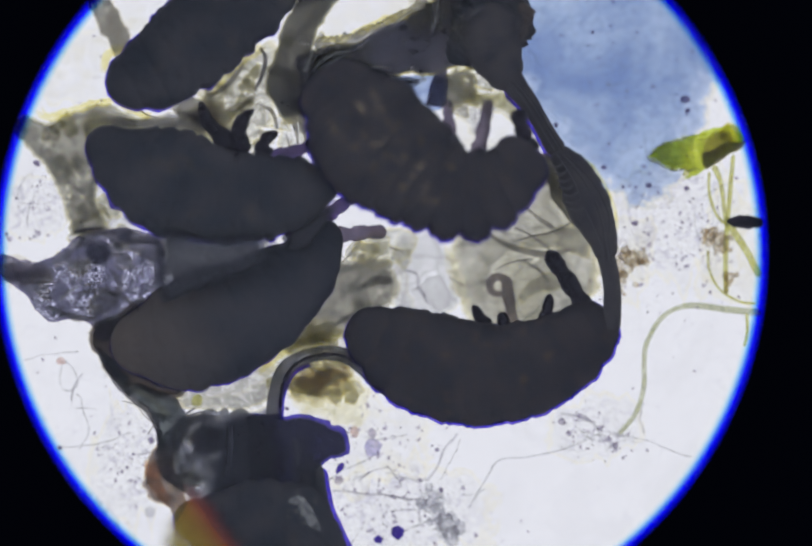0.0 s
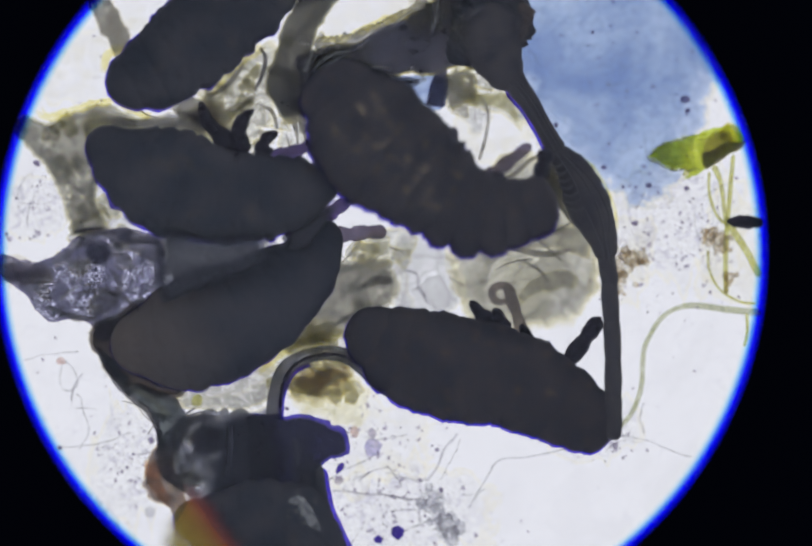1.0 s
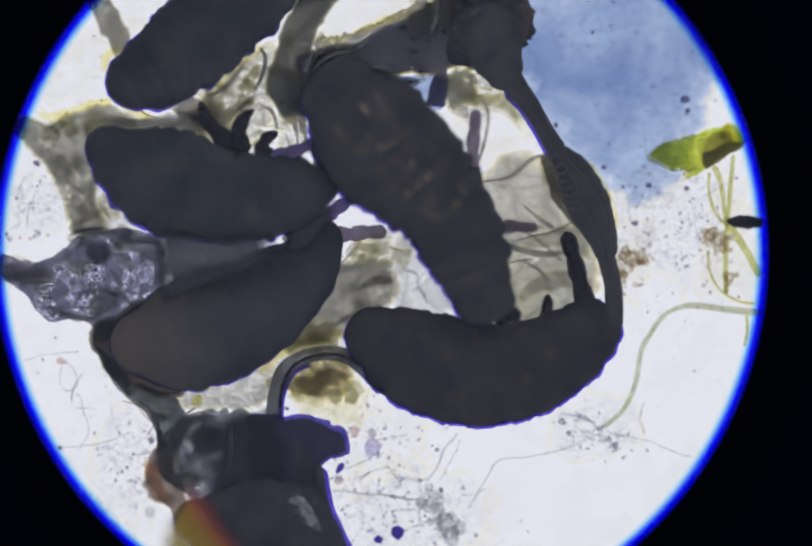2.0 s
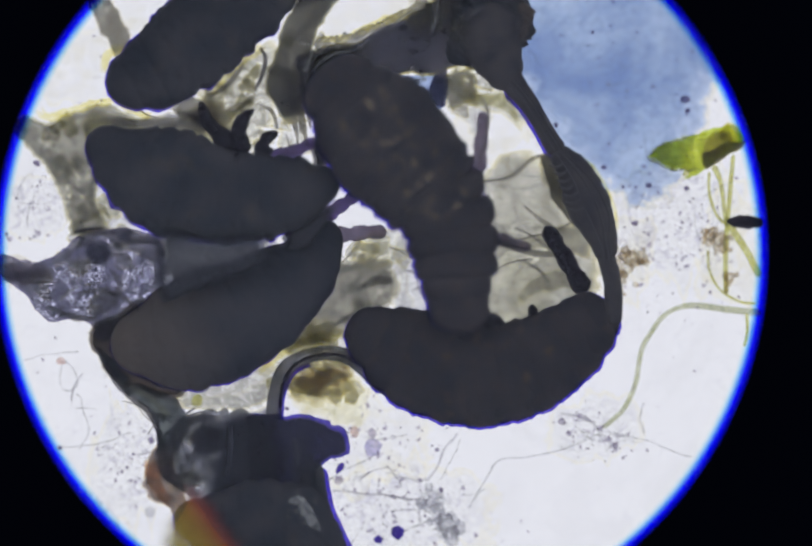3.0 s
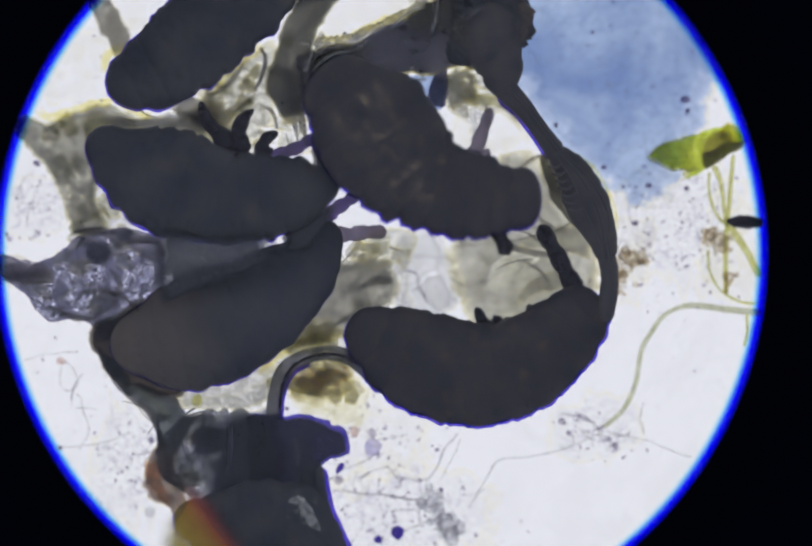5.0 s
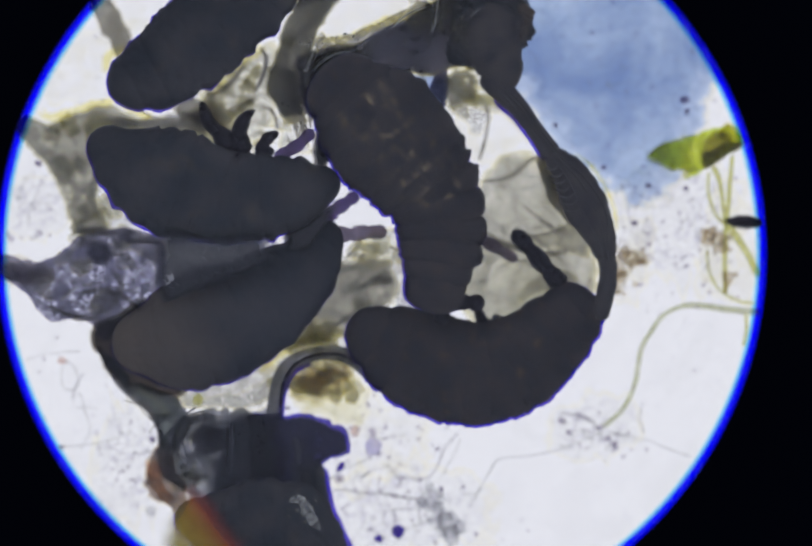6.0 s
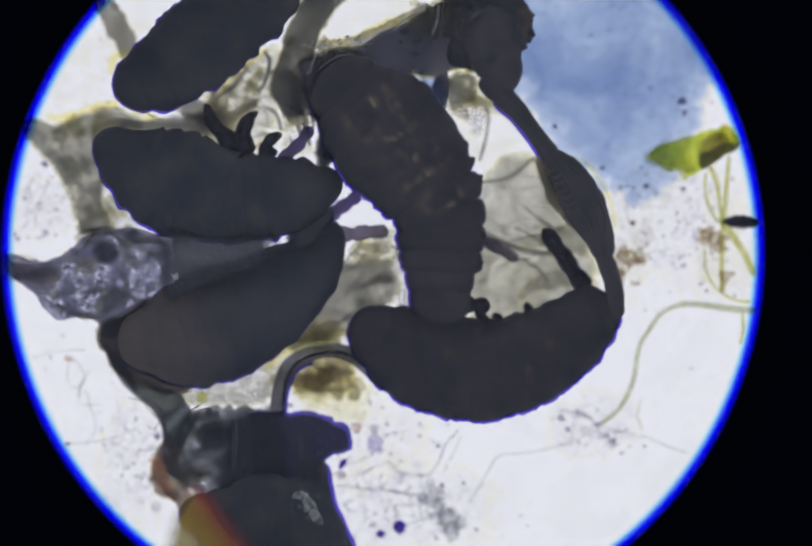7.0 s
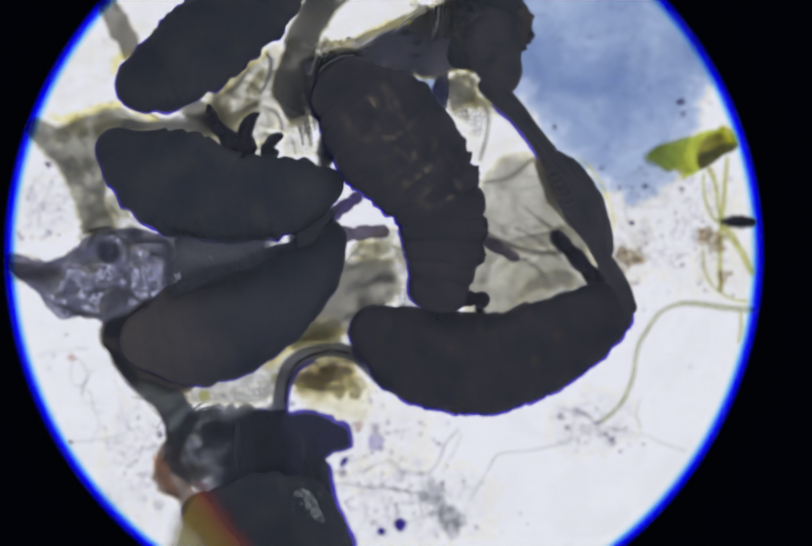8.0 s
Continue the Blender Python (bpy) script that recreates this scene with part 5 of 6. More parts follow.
for k, (r, a0, a1) in enumerate(((44, 100, 300), (52, 110, 290), (60, 120, 270), (69, 130, 250), (78, 150, 235))):
    arc = [(400 + 0.92 * r * math.cos(radians(a0 + (a1 - a0) * q / 5.0)), 852 + r * math.sin(radians(a0 + (a1 - a0) * q / 5.0)), 1.2 + 0.9 * (k % 2)) for q in range(6)]
    part("wrinkle", loft(arc, 96 + k, 0.5, 0.2, 12, 40, 8, husk.location, seed=k), M["shade_deep" if k % 2 else "wrinkle_violet"], husk)
part("pleated_skin", patch([(474, 800), (500, 797), (545, 804), (578, 802), (612, 810), (640, 822), (662, 834), (670, 856), (671, 876), (652, 884), (630, 892), (613, 906), (616, 934), (630, 1010),
                            (470, 1010), (474, 930), (470, 850)], 64, 6, 30, ragged=6, seed=63, base=husk.location), M["pleated"], husk)
part("pleat", patch([(396, 836), (424, 794), (470, 786), (540, 792), (550, 1010), (420, 1010), (388, 940), (404, 880)], 84, 6, 30, seed=74, base=husk.location), M["pleat"], husk)
# violet light fringe round the husk, made from tinted sheets
part("cuticle", patch([(480, 806), (510, 801), (547, 803), (580, 800), (615, 807), (643, 819), (666, 832), (674, 855), (674, 876), (652, 884), (631, 892), (615, 906), (620, 934), (634, 1010),
                       (520, 1010), (500, 900)], 50, 3, ragged=6, seed=63, base=husk.location), M["violet_fringe_deep"], husk, "thin violet fringe of light")
part("cuticle", loft([(600, 900, 38), (612, 950, 27), (634, 1010, 23), (670, 1090, 24)], 40, 0.3, 0.05, base=husk.location), M["cuticle"], husk, "thin violet fringe of light")
for u0, u1, v0, v1, r in ((568, 574, 845, 900, 8), (446, 440, 815, 915, 4)):
    part("pleat_ridge", loft([(u0, v0, r * 0.6), ((u0 + u1) / 2 + 3, (v0 + v1) / 2, r), (u1, v1, r * 0.5)], 100, 0.5, 0.2, 14, 24, 8, husk.location), M["ridge"], husk, "greyish raised pleat edge")
part("flap", loft([(590, 890, 40), (604, 950, 26), (626, 1010, 22), (662, 1090, 24)], 50, 0.5, 0.05, base=husk.location), M["hide"], husk)
part("torn_patch", loft([(560, 962, 12), (575, 974, 20), (594, 994, 15), (618, 1022, 3)], 150, 0.12, 0.2, 10, 30, 30, husk.location), M["hide_pale"], husk, "pale torn patch")
rng = random.Random(31)
for k in range(16):
    part("curl", blob(578 + rng.gauss(0, 12), 976 + rng.gauss(0, 15), rng.uniform(1.8, 4.5), 158, 0.4, 0.3, 2, k, husk.location, rng.uniform(0.25, 0.5), rng.uniform(0, 180)), M["crumb"], husk, "pale torn curl")
part("side_flap", film([(326, 856, 16), (308, 900, 34), (322, 945, 32), (352, 995, 14)], 30, 8, seed=37, rough=0.2), M["flap"], husk, "brown ragged side flap").location = -husk.location
# edge of the flap; part of its orange is flare put into colour
part("flap_edge", film([(290, 882, 8), (290, 912, 18), (306, 945, 17), (328, 978, 8)], 36, 6, seed=38, rough=0.2), M["orange"], husk, "flap edge with orange flare in its colour").location = -husk.location
for wr in ([(345, 830, 3), (362, 806, 5), (400, 796, 4)], [(350, 850, 3), (372, 818, 4), (420, 808, 4)], [(345, 900, 3), (370, 925, 5), (400, 920, 3)],
           [(332, 862, 2), (338, 835, 3), (352, 806, 2)]):
    part("wrinkle", loft(wr, 92, 0.4, 0.15, 10, 24, 8, husk.location), M["frayed" if wr[0][1] > 890 else "shade"], husk)

mass = empty("shed_skin_mass", 850, 80)
tagged(mass, "dark violet grey lump of crumpled shed skin", "shed skin")
part("crumpled_skin", patch([(600, 96), (640, 78), (690, 74), (735, 50), (790, 22), (850, -16), (930, -26), (935, 124), (880, 136), (842, 150), (790, 148), (740, 158), (680, 152), (622, 142)], 60, 22, 30,
                           seed=51, base=mass.location), M["crumple"], mass)
for k, wr in enumerate(([(640, 108, 3), (690, 92, 6), (735, 62, 6), (785, 42, 3)], [(660, 128, 3), (715, 104, 7), (760, 70, 6), (820, 62, 3)], [(700, 138, 3), (735, 108, 8), (775, 84, 9), (830, 96, 4)],
                        [(770, 138, 3), (800, 112, 7), (850, 100, 5)], [(760, 60, 2), (800, 64, 5), (845, 50, 3)])):
    part("wrinkle", loft(wr, 96, 0.4, 0.2, 10, 30, 8, mass.location, seed=k), M["wrinkle_violet"], mass)
part("dark_core", loft([(868, 120, 14), (905, 85, 48), (945, 40, 80), (995, -30, 50)], 70, 0.5, 0.13, 16, 70, 48, base=mass.location), M["hide"], mass)
part("edge_fold", loft([(606, 86, 16), (664, 84, 15), (722, 58, 12), (790, 28, 14), (830, 4, 16)], 80, 0.5, 0.22, 10, 80, base=mass.location), M["frayed"], mass)
part("tuft", loft([(790, 60, 8), (825, 40, 22), (860, 20, 26), (890, -10, 20)], 120, 0.4, 0.25, 9, base=mass.location), M["frayed"], mass, "pale frayed tuft")
part("stub", patch([(830, 152), (845, 138), (868, 130), (866, 190), (860, 210), (838, 210), (816, 204), (824, 184)], 96, 4, cell=4.0, seed=73, base=mass.location), M["stub"], mass,
     "dark violet grey stub")
part("spur", loft([(985, 80, 24), (1006, 45, 20), (1012, 5, 18)], 90, 0.6, 0.25, 9, 50, 30, base=mass.location), M["hide_brown"], mass, "brownish spur")

for lab, out_ in (("beaded clear film in a bright gap", [(862, 205), (885, 186), (930, 182), (958, 196), (952, 236), (930, 268), (905, 262), (884, 236)]),
                  ("beaded clear film beside an antenna", [(668, 474), (700, 462), (752, 466), (770, 482), (735, 506), (684, 508)]),
                  ("beaded clear film between two springtails", [(500, 462), (520, 450), (546, 456), (542, 480), (514, 486)]),
                  ("beaded clear film above a pleated husk", [(348, 772), (420, 760), (480, 742), (520, 730), (524, 770), (500, 798), (420, 790), (360, 794)]),
                  ("beaded clear film beside an olive skin", [(756, 500), (780, 505), (796, 560), (806, 606), (760, 612), (752, 572), (766, 540)])):
    skin("beaded_film", lab, patch(out_, 140, 3, cell=5.0, ragged=5, seed=len(lab)), M["beaded"], "film")

# soft flare-like glow, painted as a coloured sheet above the body
skin("tissue_scrap", "olive yellow glow turning red over a dark springtail",
     patch([(296, 1095), (302, 1046), (312, 1006), (334, 966), (352, 932), (398, 936), (452, 1010), (500, 1095)], 172, 3, seed=14), M["yellow"], "tissue")
skin("blue_film", "large soft blue translucent film",
     patch([(910, -110), (1120, -130), (1330, -100), (1440, 40), (1410, 160), (1376, 252), (1340, 350), (1262, 410), (1180, 404), (1086, 340), (1020, 262), (976, 200), (930, 120)], 5, 2, cell=12.0, ragged=12,
           seed=15), M["film_blue"], "film")
skin("blue_film", "small blue translucent film in a gap", patch([(752, 150), (800, 140), (862, 145), (862, 200), (845, 216), (800, 212)], 5, 2, seed=16), M["blue_gap"], "film")


# ---- ragged scraps and fibres of skin, zone by zone ----
def litter(label, cu, cv, su, sv, scraps, fibres, bearing, materials, seed, h=28, threads=("line", "line", "shade", "skin_clear"), category="shed skin", group="torn scraps of skin"):
    """Small torn scraps and thin fibres of skin round a place; bearing: their main direction in degrees."""
    r_ = random.Random(seed)
    thing = empty("torn_skin", cu, cv)
    tagged(thing, label, category, group)
    for k in range(scraps + fibres):
        u, v = cu + r_.gauss(0, su), cv + r_.gauss(0, sv)
        a = radians(bearing + r_.gauss(0, 28))
        bend = r_.uniform(-0.5, 0.5)
        long = r_.uniform(22, 60) if k < scraps else r_.uniform(25, 85)
        wide = r_.uniform(8, 22) if k < scraps else r_.uniform(0.8, 1.7)
        pts = []
        for j in range(4):
            q = j / 3.0 - 0.5
            b = a + bend * q
            pts.append((u + long * q * math.cos(b), v - long * q * math.sin(b), wide * (1.0, 1.25, 0.9, 0.6)[j] * r_.uniform(0.7, 1.2)))
        if k < scraps:
            bm = film(pts, h + k * 1.5, 4, 25, 20, 7, 0.25, seed + k, 14)
            bmesh.ops.translate(bm, verts=bm.verts, vec=-thing.location)
            part("scrap", bm, M[r_.choice(materials)], thing)
        else:
            part("fibre", loft(pts, h + (12 if h else 3) + r_.uniform(0, 20 if h else 4), 0.7, 0.25, 12, 20, 6, thing.location, seed=k), M[r_.choice(threads)], thing)
    return thing


litter("torn olive scraps and fibres beside a clear edge", 120, 330, 30, 55, 6, 3, 120, ("scrap",), 1)
litter("torn yellowish scraps between two springtails", 225, 228, 75, 9, 5, 1, 5, ("scrap", "scrap_olive"), 2)
litter("torn yellow olive scraps under raised legs", 455, 195, 32, 42, 12, 3, 70, ("scrap_olive", "skin_pale", "skin_lit"), 3)
litter("torn grey scraps hanging from a tube", 566, 200, 14, 44, 4, 7, 95, ("skin_pale", "scrap"), 4, 60)
litter("torn brownish scraps on a crumpled skin", 660, 100, 45, 14, 9, 4, 25, ("scrap", "scrap_olive"), 5, 110, ("hide_pale",))
litter("frayed pale fibres on a crumpled skin", 835, 30, 36, 20, 10, 4, 60, ("skin_pale",), 6, 130, ("hide_pale",))
litter("torn greenish scraps beside an antenna", 715, 488, 34, 14, 7, 4, 20, ("skin_pale", "scrap"), 7, 40)
litter("torn olive scraps between two springtails", 650, 640, 45, 22, 5, 1, 35, ("scrap", "scrap_olive"), 8)
litter("torn cream scraps over a curved tube", 610, 664, 50, 12, 10, 2, 10, ("scrap_olive", "skin_pale"), 9, 66)
litter("torn pale scraps beside a springtail", 205, 395, 14, 26, 3, 1, 125, ("skin_pale", "skin_white"), 12)
litter("blue grey scraps of a shed head skin", 190, 545, 62, 34, 8, 6, 40, ("scrap",), 13, 96)
litter("torn fibres on a shed face", 356, 880, 14, 40, 5, 2, 75, ("scrap",), 14, 90)
litter("torn olive scraps under a dark mass", 890, 175, 18, 30, 4, 0, 80, ("scrap", "skin_pale"), 15)
litter("yellow crumbs and fibres of a granular clump", 625, 740, 40, 20, 8, 3, 20, ("scrap_olive", "skin_lit"), 16, 30)
litter("striped fibres of a skin joint", 288, 788, 12, 20, 0, 9, 135, ("scrap",), 17, 50)
crumbs = empty("skin_crumbs", 830, 40)
tagged(crumbs, "small pale curled crumbs on a crumpled skin", "shed skin")
rng = random.Random(77)
for cu_, cv_, su_, sv_, many in ((835, 38, 26, 22, 46), (615, 100, 18, 14, 16), (585, 190, 8, 40, 14), (660, 84, 30, 8, 10)):
    for k in range(many):
        part("crumb", blob(cu_ + rng.gauss(0, su_), cv_ + rng.gauss(0, sv_), rng.uniform(1.6, 4.2), 122, 0.5, 0.3, 2, k + cu_, crumbs.location, rng.uniform(0.3, 0.6), rng.uniform(0, 180)), M["crumb"], crumbs)
FUNGUS = dict(h=0, threads=("hypha", "hypha", "hypha_dark"), category="thread", group="mats of fungal threads")
litter("fine grey fungal threads among lavender debris", 745, 920, 55, 50, 0, 9, 20, (), 21, **FUNGUS)
litter("fine grey fungal threads among violet grains", 770, 1000, 75, 28, 0, 8, -10, (), 22, **FUNGUS)
litter("fine grey fungal threads beside a husk", 235, 890, 40, 55, 0, 4, 30, (), 23, **FUNGUS)
litter("fine grey fungal threads on bright glass", 1285, 430, 80, 75, 0, 6, 60, (), 24, **FUNGUS)
litter("branching grey fungal threads at a filament's end", 1165, 842, 36, 18, 0, 11, -20, (), 25, **FUNGUS)
litter("faint grey fungal threads on bright glass", 140, 790, 50, 60, 0, 2, 60, (), 26, **FUNGUS)
litter("fine threads beside the clear field's edge", 70, 400, 32, 40, 0, 3, 40, (), 27, **FUNGUS)

# narrow films that paint a yellow fringe of light along edges
for pts in ([(600, 74, 7), (660, 72, 9), (716, 48, 9), (795, 18, 9)], [(66, 205, 7), (95, 226, 10), (140, 210, 9), (200, 196, 10), (232, 188, 7)],
            [(226, 200, 7), (256, 213, 8), (292, 226, 7)], [(292, 62, 7), (262, 90, 9), (212, 98, 9), (196, 140, 8)],
            [(496, 722, 7), (545, 680, 9), (600, 654, 9), (668, 646, 8)], [(1104, 290, 3), (1150, 325, 4), (1186, 395, 4), (1194, 450, 3)],
            [(408, 178, 7), (452, 128, 9), (510, 84, 8)]):
    skin("skin_edge", "thin yellow fringe of light along shed skin", film(pts, 7, 1, seed=int(pts[0][0]) % 13, rough=0.3, rag=18), M["edge_yellow"])


# ---- slime and residue on the slide ----
residue = part("dried_residue", film([(-200, 527, 760), (784, 527, 760), (1760, 527, 760)], 2, 0, count=8, across=5, rough=0), M["residue"])
tagged(residue, "faint dried residue on the glass slide", "residue", kind="structure")
for u, v, lu, w, mat, lab in ((690, 860, 150, 90, "haze", "yellowish slime round fine debris"), (780, 990, 190, 90, "haze_grey", "lavender slime full of fine debris"),
                              (1300, 430, 150, 130, "haze_grey", "lavender slime full of fine debris"), (1420, 480, 70, 120, "haze", "yellowish slime between green stalks"),
                              (70, 400, 70, 60, "haze_grey", "lavender slime at the field's edge"), (250, 900, 90, 120, "haze_grey", "lavender slime full of fine debris"),
                              (150, 130, 90, 90, "haze", "yellowish slime round a springtail"), (270, 30, 70, 60, "haze", "yellowish slime round a springtail"),
                              (700, 20, 110, 50, "haze", "yellowish slime over a crumpled skin"), (1205, 500, 60, 90, "haze", "yellowish slime round a brown clump"),
                              (1150, 830, 100, 60, "haze_grey", "lavender slime round thin threads"), (950, 240, 80, 70, "haze", "yellowish slime in a bright gap")):
    skin("slime", lab, film([(u - lu, v, w * 0.6), (u - lu * 0.4, v + 5, w), (u + lu * 0.4, v - 5, w), (u + lu, v, w * 0.6)], 4, 1.5, seed=u % 17, rough=0.25, count=20), M[mat],
         "slime")

# ---- algae and threads ----
thread = empty("algal_filament", 1262, 640)
tagged(thread, "long curved yellow green algal filament", "alga")
part("upper_length", loft([(1475, 604, 6.5), (1410, 598, 6.5), (1345, 590, 6), (1308, 596, 4.8), (1280, 614, 4.8), (1260, 642, 4.8)], 8, 0.9, 0.03, 8, 60, 10, thread.location),
     M["filament"], thread)
swaying = part("lower_length", loft([(1264, 636, 4.8), (1244, 668, 4.8), (1236, 700, 4.8), (1228, 745, 4.8), (1205, 792, 4.8), (1165, 828, 4.5)], 8, 0.9, 0.03, 8, 60, 10,
                                    st(1262, 640)), M["filament"], thread)
swaying.location = (0, 0, 0)

frond = empty("algal_frond", 1380, 290)
tagged(frond, "bright green fan of algal cells with a darker base", "alga")
part("fan_film", patch([(1249, 304), (1262, 288), (1284, 274), (1320, 265), (1352, 251), (1388, 241), (1408, 236), (1440, 262), (1424, 288), (1376, 320), (1344, 345), (1310, 344), (1330, 331), (1300, 328),
                        (1284, 321), (1262, 309)], 8, 1, cell=3.0, ragged=4, seed=42, base=frond.location), M["green_thin"], frond)
part("base_film", patch([(1396, 238), (1412, 229), (1432, 240), (1446, 262), (1440, 276), (1404, 280), (1390, 262)], 10, 2, cell=4.0, seed=41, base=frond.location), M["green_film"], frond, "yellowish brown end")
part("dark_base", patch([(1352, 302), (1360, 288), (1374, 284), (1400, 272), (1444, 268), (1440, 284), (1412, 302), (1386, 320), (1366, 330), (1356, 322)], 22, 3, cell=3.0, ragged=3, seed=64, base=frond.location),
     M["green_dark"], frond, "dark olive base")
part("brown_patch", patch([(1352, 302), (1360, 272), (1374, 252), (1402, 248), (1424, 272), (1400, 294), (1374, 306)], 26, 3, cell=3.0, ragged=4, seed=65, base=frond.location), M["green_brown"], frond, "brownish patch")
rng = random.Random(5)
TIPS = [(1286, 274), (1264, 287), (1252, 300), (1258, 309), (1274, 315), (1286, 323), (1302, 329), (1326, 330), (1312, 343)]


def fan_row(f, q):
    """Point of the fan: f from its upper to its lower edge, q from its base to its tips."""
    tu, tv = curve_at(TIPS, f * (len(TIPS) - 1))
    su, sv = 1366 - 4 * f, 254 + 72 * f
    mu, mv = 0.5 * (su + tu) + 6, 0.5 * (sv + tv) - 9 * (1 - f)
    return tuple((1 - q) ** 2 * a + 2 * q * (1 - q) * b + q * q * c for a, b, c in ((su, mu, tu), (sv, mv, tv)))


for a in range(9):
    f = (a + 0.5) / 9.0
    for c in range(5):
        p0, pm, p1 = (fan_row(f, q / 5.0) for q in (c, c + 0.5, c + 0.96))
        part("cell", loft([(*p0, 2.6), (pm[0], pm[1] + rng.uniform(-1, 1), 3.4), (*p1, 2.4)], 16, 0.7, 0.08, 8, 12, 8, frond.location, seed=a * 5 + c), M["green"], frond)
for a in range(1, 9):
    row = [fan_row(a / 9.0 + rng.uniform(-0.02, 0.02), q) for q in (0.35, 0.6, 0.8, 0.98)]
    part("cell_wall", loft([(u, v, r) for (u, v), r in zip(row, (0.5, 1.2, 1.7, 1.3))], 18, 0.7, 0.2, 8, 20, 6, frond.location, seed=a), M["green_wall"], frond, "dark cell wall")
rim_line = [fan_row(q / 10.0, 1.0) for q in range(9)]
part("cell_wall", loft([(u, v, 1.0) for u, v in rim_line], 18, 0.7, 0.3, 8, 50, 6, frond.location), M["green_wall"], frond, "dark cell wall")

stalks = empty("algal_stalks", 1405, 430)
tagged(stalks, "yellow green algal stalks crossing at a black chip", "alga")
for pts in ([(1380, 318, 7), (1394, 350, 4.5), (1401, 400, 4), (1406, 440, 4.5)], [(1419, 296, 4), (1414, 350, 4.5), (1410, 400, 4.5), (1406, 440, 4.5)],
            [(1404, 425, 7), (1425, 455, 7), (1448, 490, 7), (1470, 535, 7)], [(1406, 435, 5), (1404, 490, 5), (1404, 530, 5), (1405, 570, 5)],
            [(1372, 330, 3), (1372, 370, 3), (1384, 410, 3), (1402, 432, 3)], [(1370, 480, 2.5), (1372, 520, 2.5), (1392, 558, 2.5), (1430, 582, 2.5), (1465, 586, 2.5)],
            [(1445, 605, 3), (1446, 640, 3), (1440, 670, 3)]):
    part("stalk", loft(pts, 8, 0.8, 0.05, 10, 26, 8, stalks.location), M["stalk"], stalks)
part("stalk_tip", loft([(1404, 520, 4), (1405, 550, 4.5), (1405, 568, 4)], 12, 0.8, 0.1, 8, 12, 8, stalks.location), M["brown"], stalks, "brown stalk tip")

for pts, mat, lab in (
        ([(885, 836, 2.2), (862, 868, 2.2), (842, 905, 2.2), (824, 932, 2)], "hypha_dark", "thin grey fungal thread"),
        ([(890, 850, 1.5), (870, 890, 1.5), (850, 930, 1.5)], "hypha", "faint grey fungal thread"),
        ([(1160, 838, 2), (1090, 868, 2), (1020, 884, 2), (965, 890, 2), (940, 925, 2), (905, 985, 1.6)], "hypha", "faint grey fungal thread"),
        ([(640, 948, 1.8), (700, 955, 2), (770, 963, 2), (830, 968, 1.6)], "hypha_dark", "thick grey fungal thread"),
        ([(725, 952, 1.6), (760, 962, 2), (800, 966, 1.6)], "hypha_dark", "short grey fungal thread"),
        ([(1170, 835, 1.6), (1240, 850, 1.6), (1290, 868, 1.6), (1340, 885, 1.6)], "hypha", "faint grey fungal thread"),
        ([(1245, 780, 1.6), (1238, 810, 2), (1248, 845, 1.6)], "hypha", "faint grey fungal thread"),
        ([(118, 700, 1.8), (112, 735, 1.8), (125, 755, 1.8), (146, 745, 1.8), (140, 715, 1.8), (122, 697, 1.8)], "hypha", "faint looped fungal thread"),
        ([(148, 760, 1.5), (160, 800, 1.5), (168, 835, 1.5), (150, 870, 1.5)], "hypha", "faint grey fungal thread"),
        ([(45, 695, 1.5), (90, 684, 1.5), (150, 680, 1.5)], "hypha", "faint grey fungal thread"),
        ([(110, 865, 1.6), (180, 860, 1.6), (250, 835, 1.6)], "hypha", "faint grey fungal thread"),
        ([(780, 520, 2), (805, 530, 3), (812, 560, 3), (830, 590, 2)], "hypha_dark", "grey crease of skin"),
        ([(868, 532, 1.6), (890, 548, 1.8), (915, 552, 1.8), (945, 540, 1.6)], "hypha_dark", "thin dark fibre over grey skin"),
        ([(1085, 800, 1.5), (1120, 805, 2.2), (1150, 818, 1.6)], "hypha_dark", "short dark fungal thread"),
        ([(700, 845, 1.4), (740, 850, 1.6), (790, 836, 1.4)], "hypha", "faint grey fungal thread"),
        ([(745, 900, 1.6), (765, 925, 1.8), (780, 945, 1.4)], "hypha_dark", "short grey fungal thread")):
    if len(pts) < 6:
        pts = [(u + 5 * noise.noise(Vector((u / 17, v / 17, 1))), v + 5 * noise.noise(Vector((u / 17, v / 17, 9))), r) for u, v, r in stations(pts, 9)]
    skin("thread", lab, loft(pts, 5, 0.8, 0.1, 10, 40, 6), M[mat], "thread")

# ---- grains and clumps ----
skin("slime", "yellow slime round a brown clump", patch([(556, 752), (570, 716), (640, 702), (700, 724), (722, 772), (700, 824), (650, 832), (604, 812), (566, 796)], 5, 1, ragged=9, seed=75), M["slime_yellow"], "slime")
skin("brown_clump", "brown granular clump of debris beside a tube", film([(540, 740, 26), (585, 736, 50), (640, 734, 54), (695, 735, 30)], 16, 5, seed=51, rough=0.2), M["brown_film"], "debris")
def clump(label, lumps, material):
    u0, v0 = lumps[0][:2]
    thing = empty("debris_clump", u0, v0)
    tagged(thing, label, "debris")
    r_ = random.Random(int(u0))
    for u, v, r in list(lumps):
        lumps += [(u + r_.gauss(0, 1.1 * r), v + r_.gauss(0, 1.1 * r), r * r_.uniform(0.25, 0.55)) for _ in range(2)]
    for k, (u, v, r) in enumerate(lumps):
        part("lump", blob(u, v, r, 6 + r * 0.3, 0.35, 0.4, 3, k + u, thing.location), material, thing)


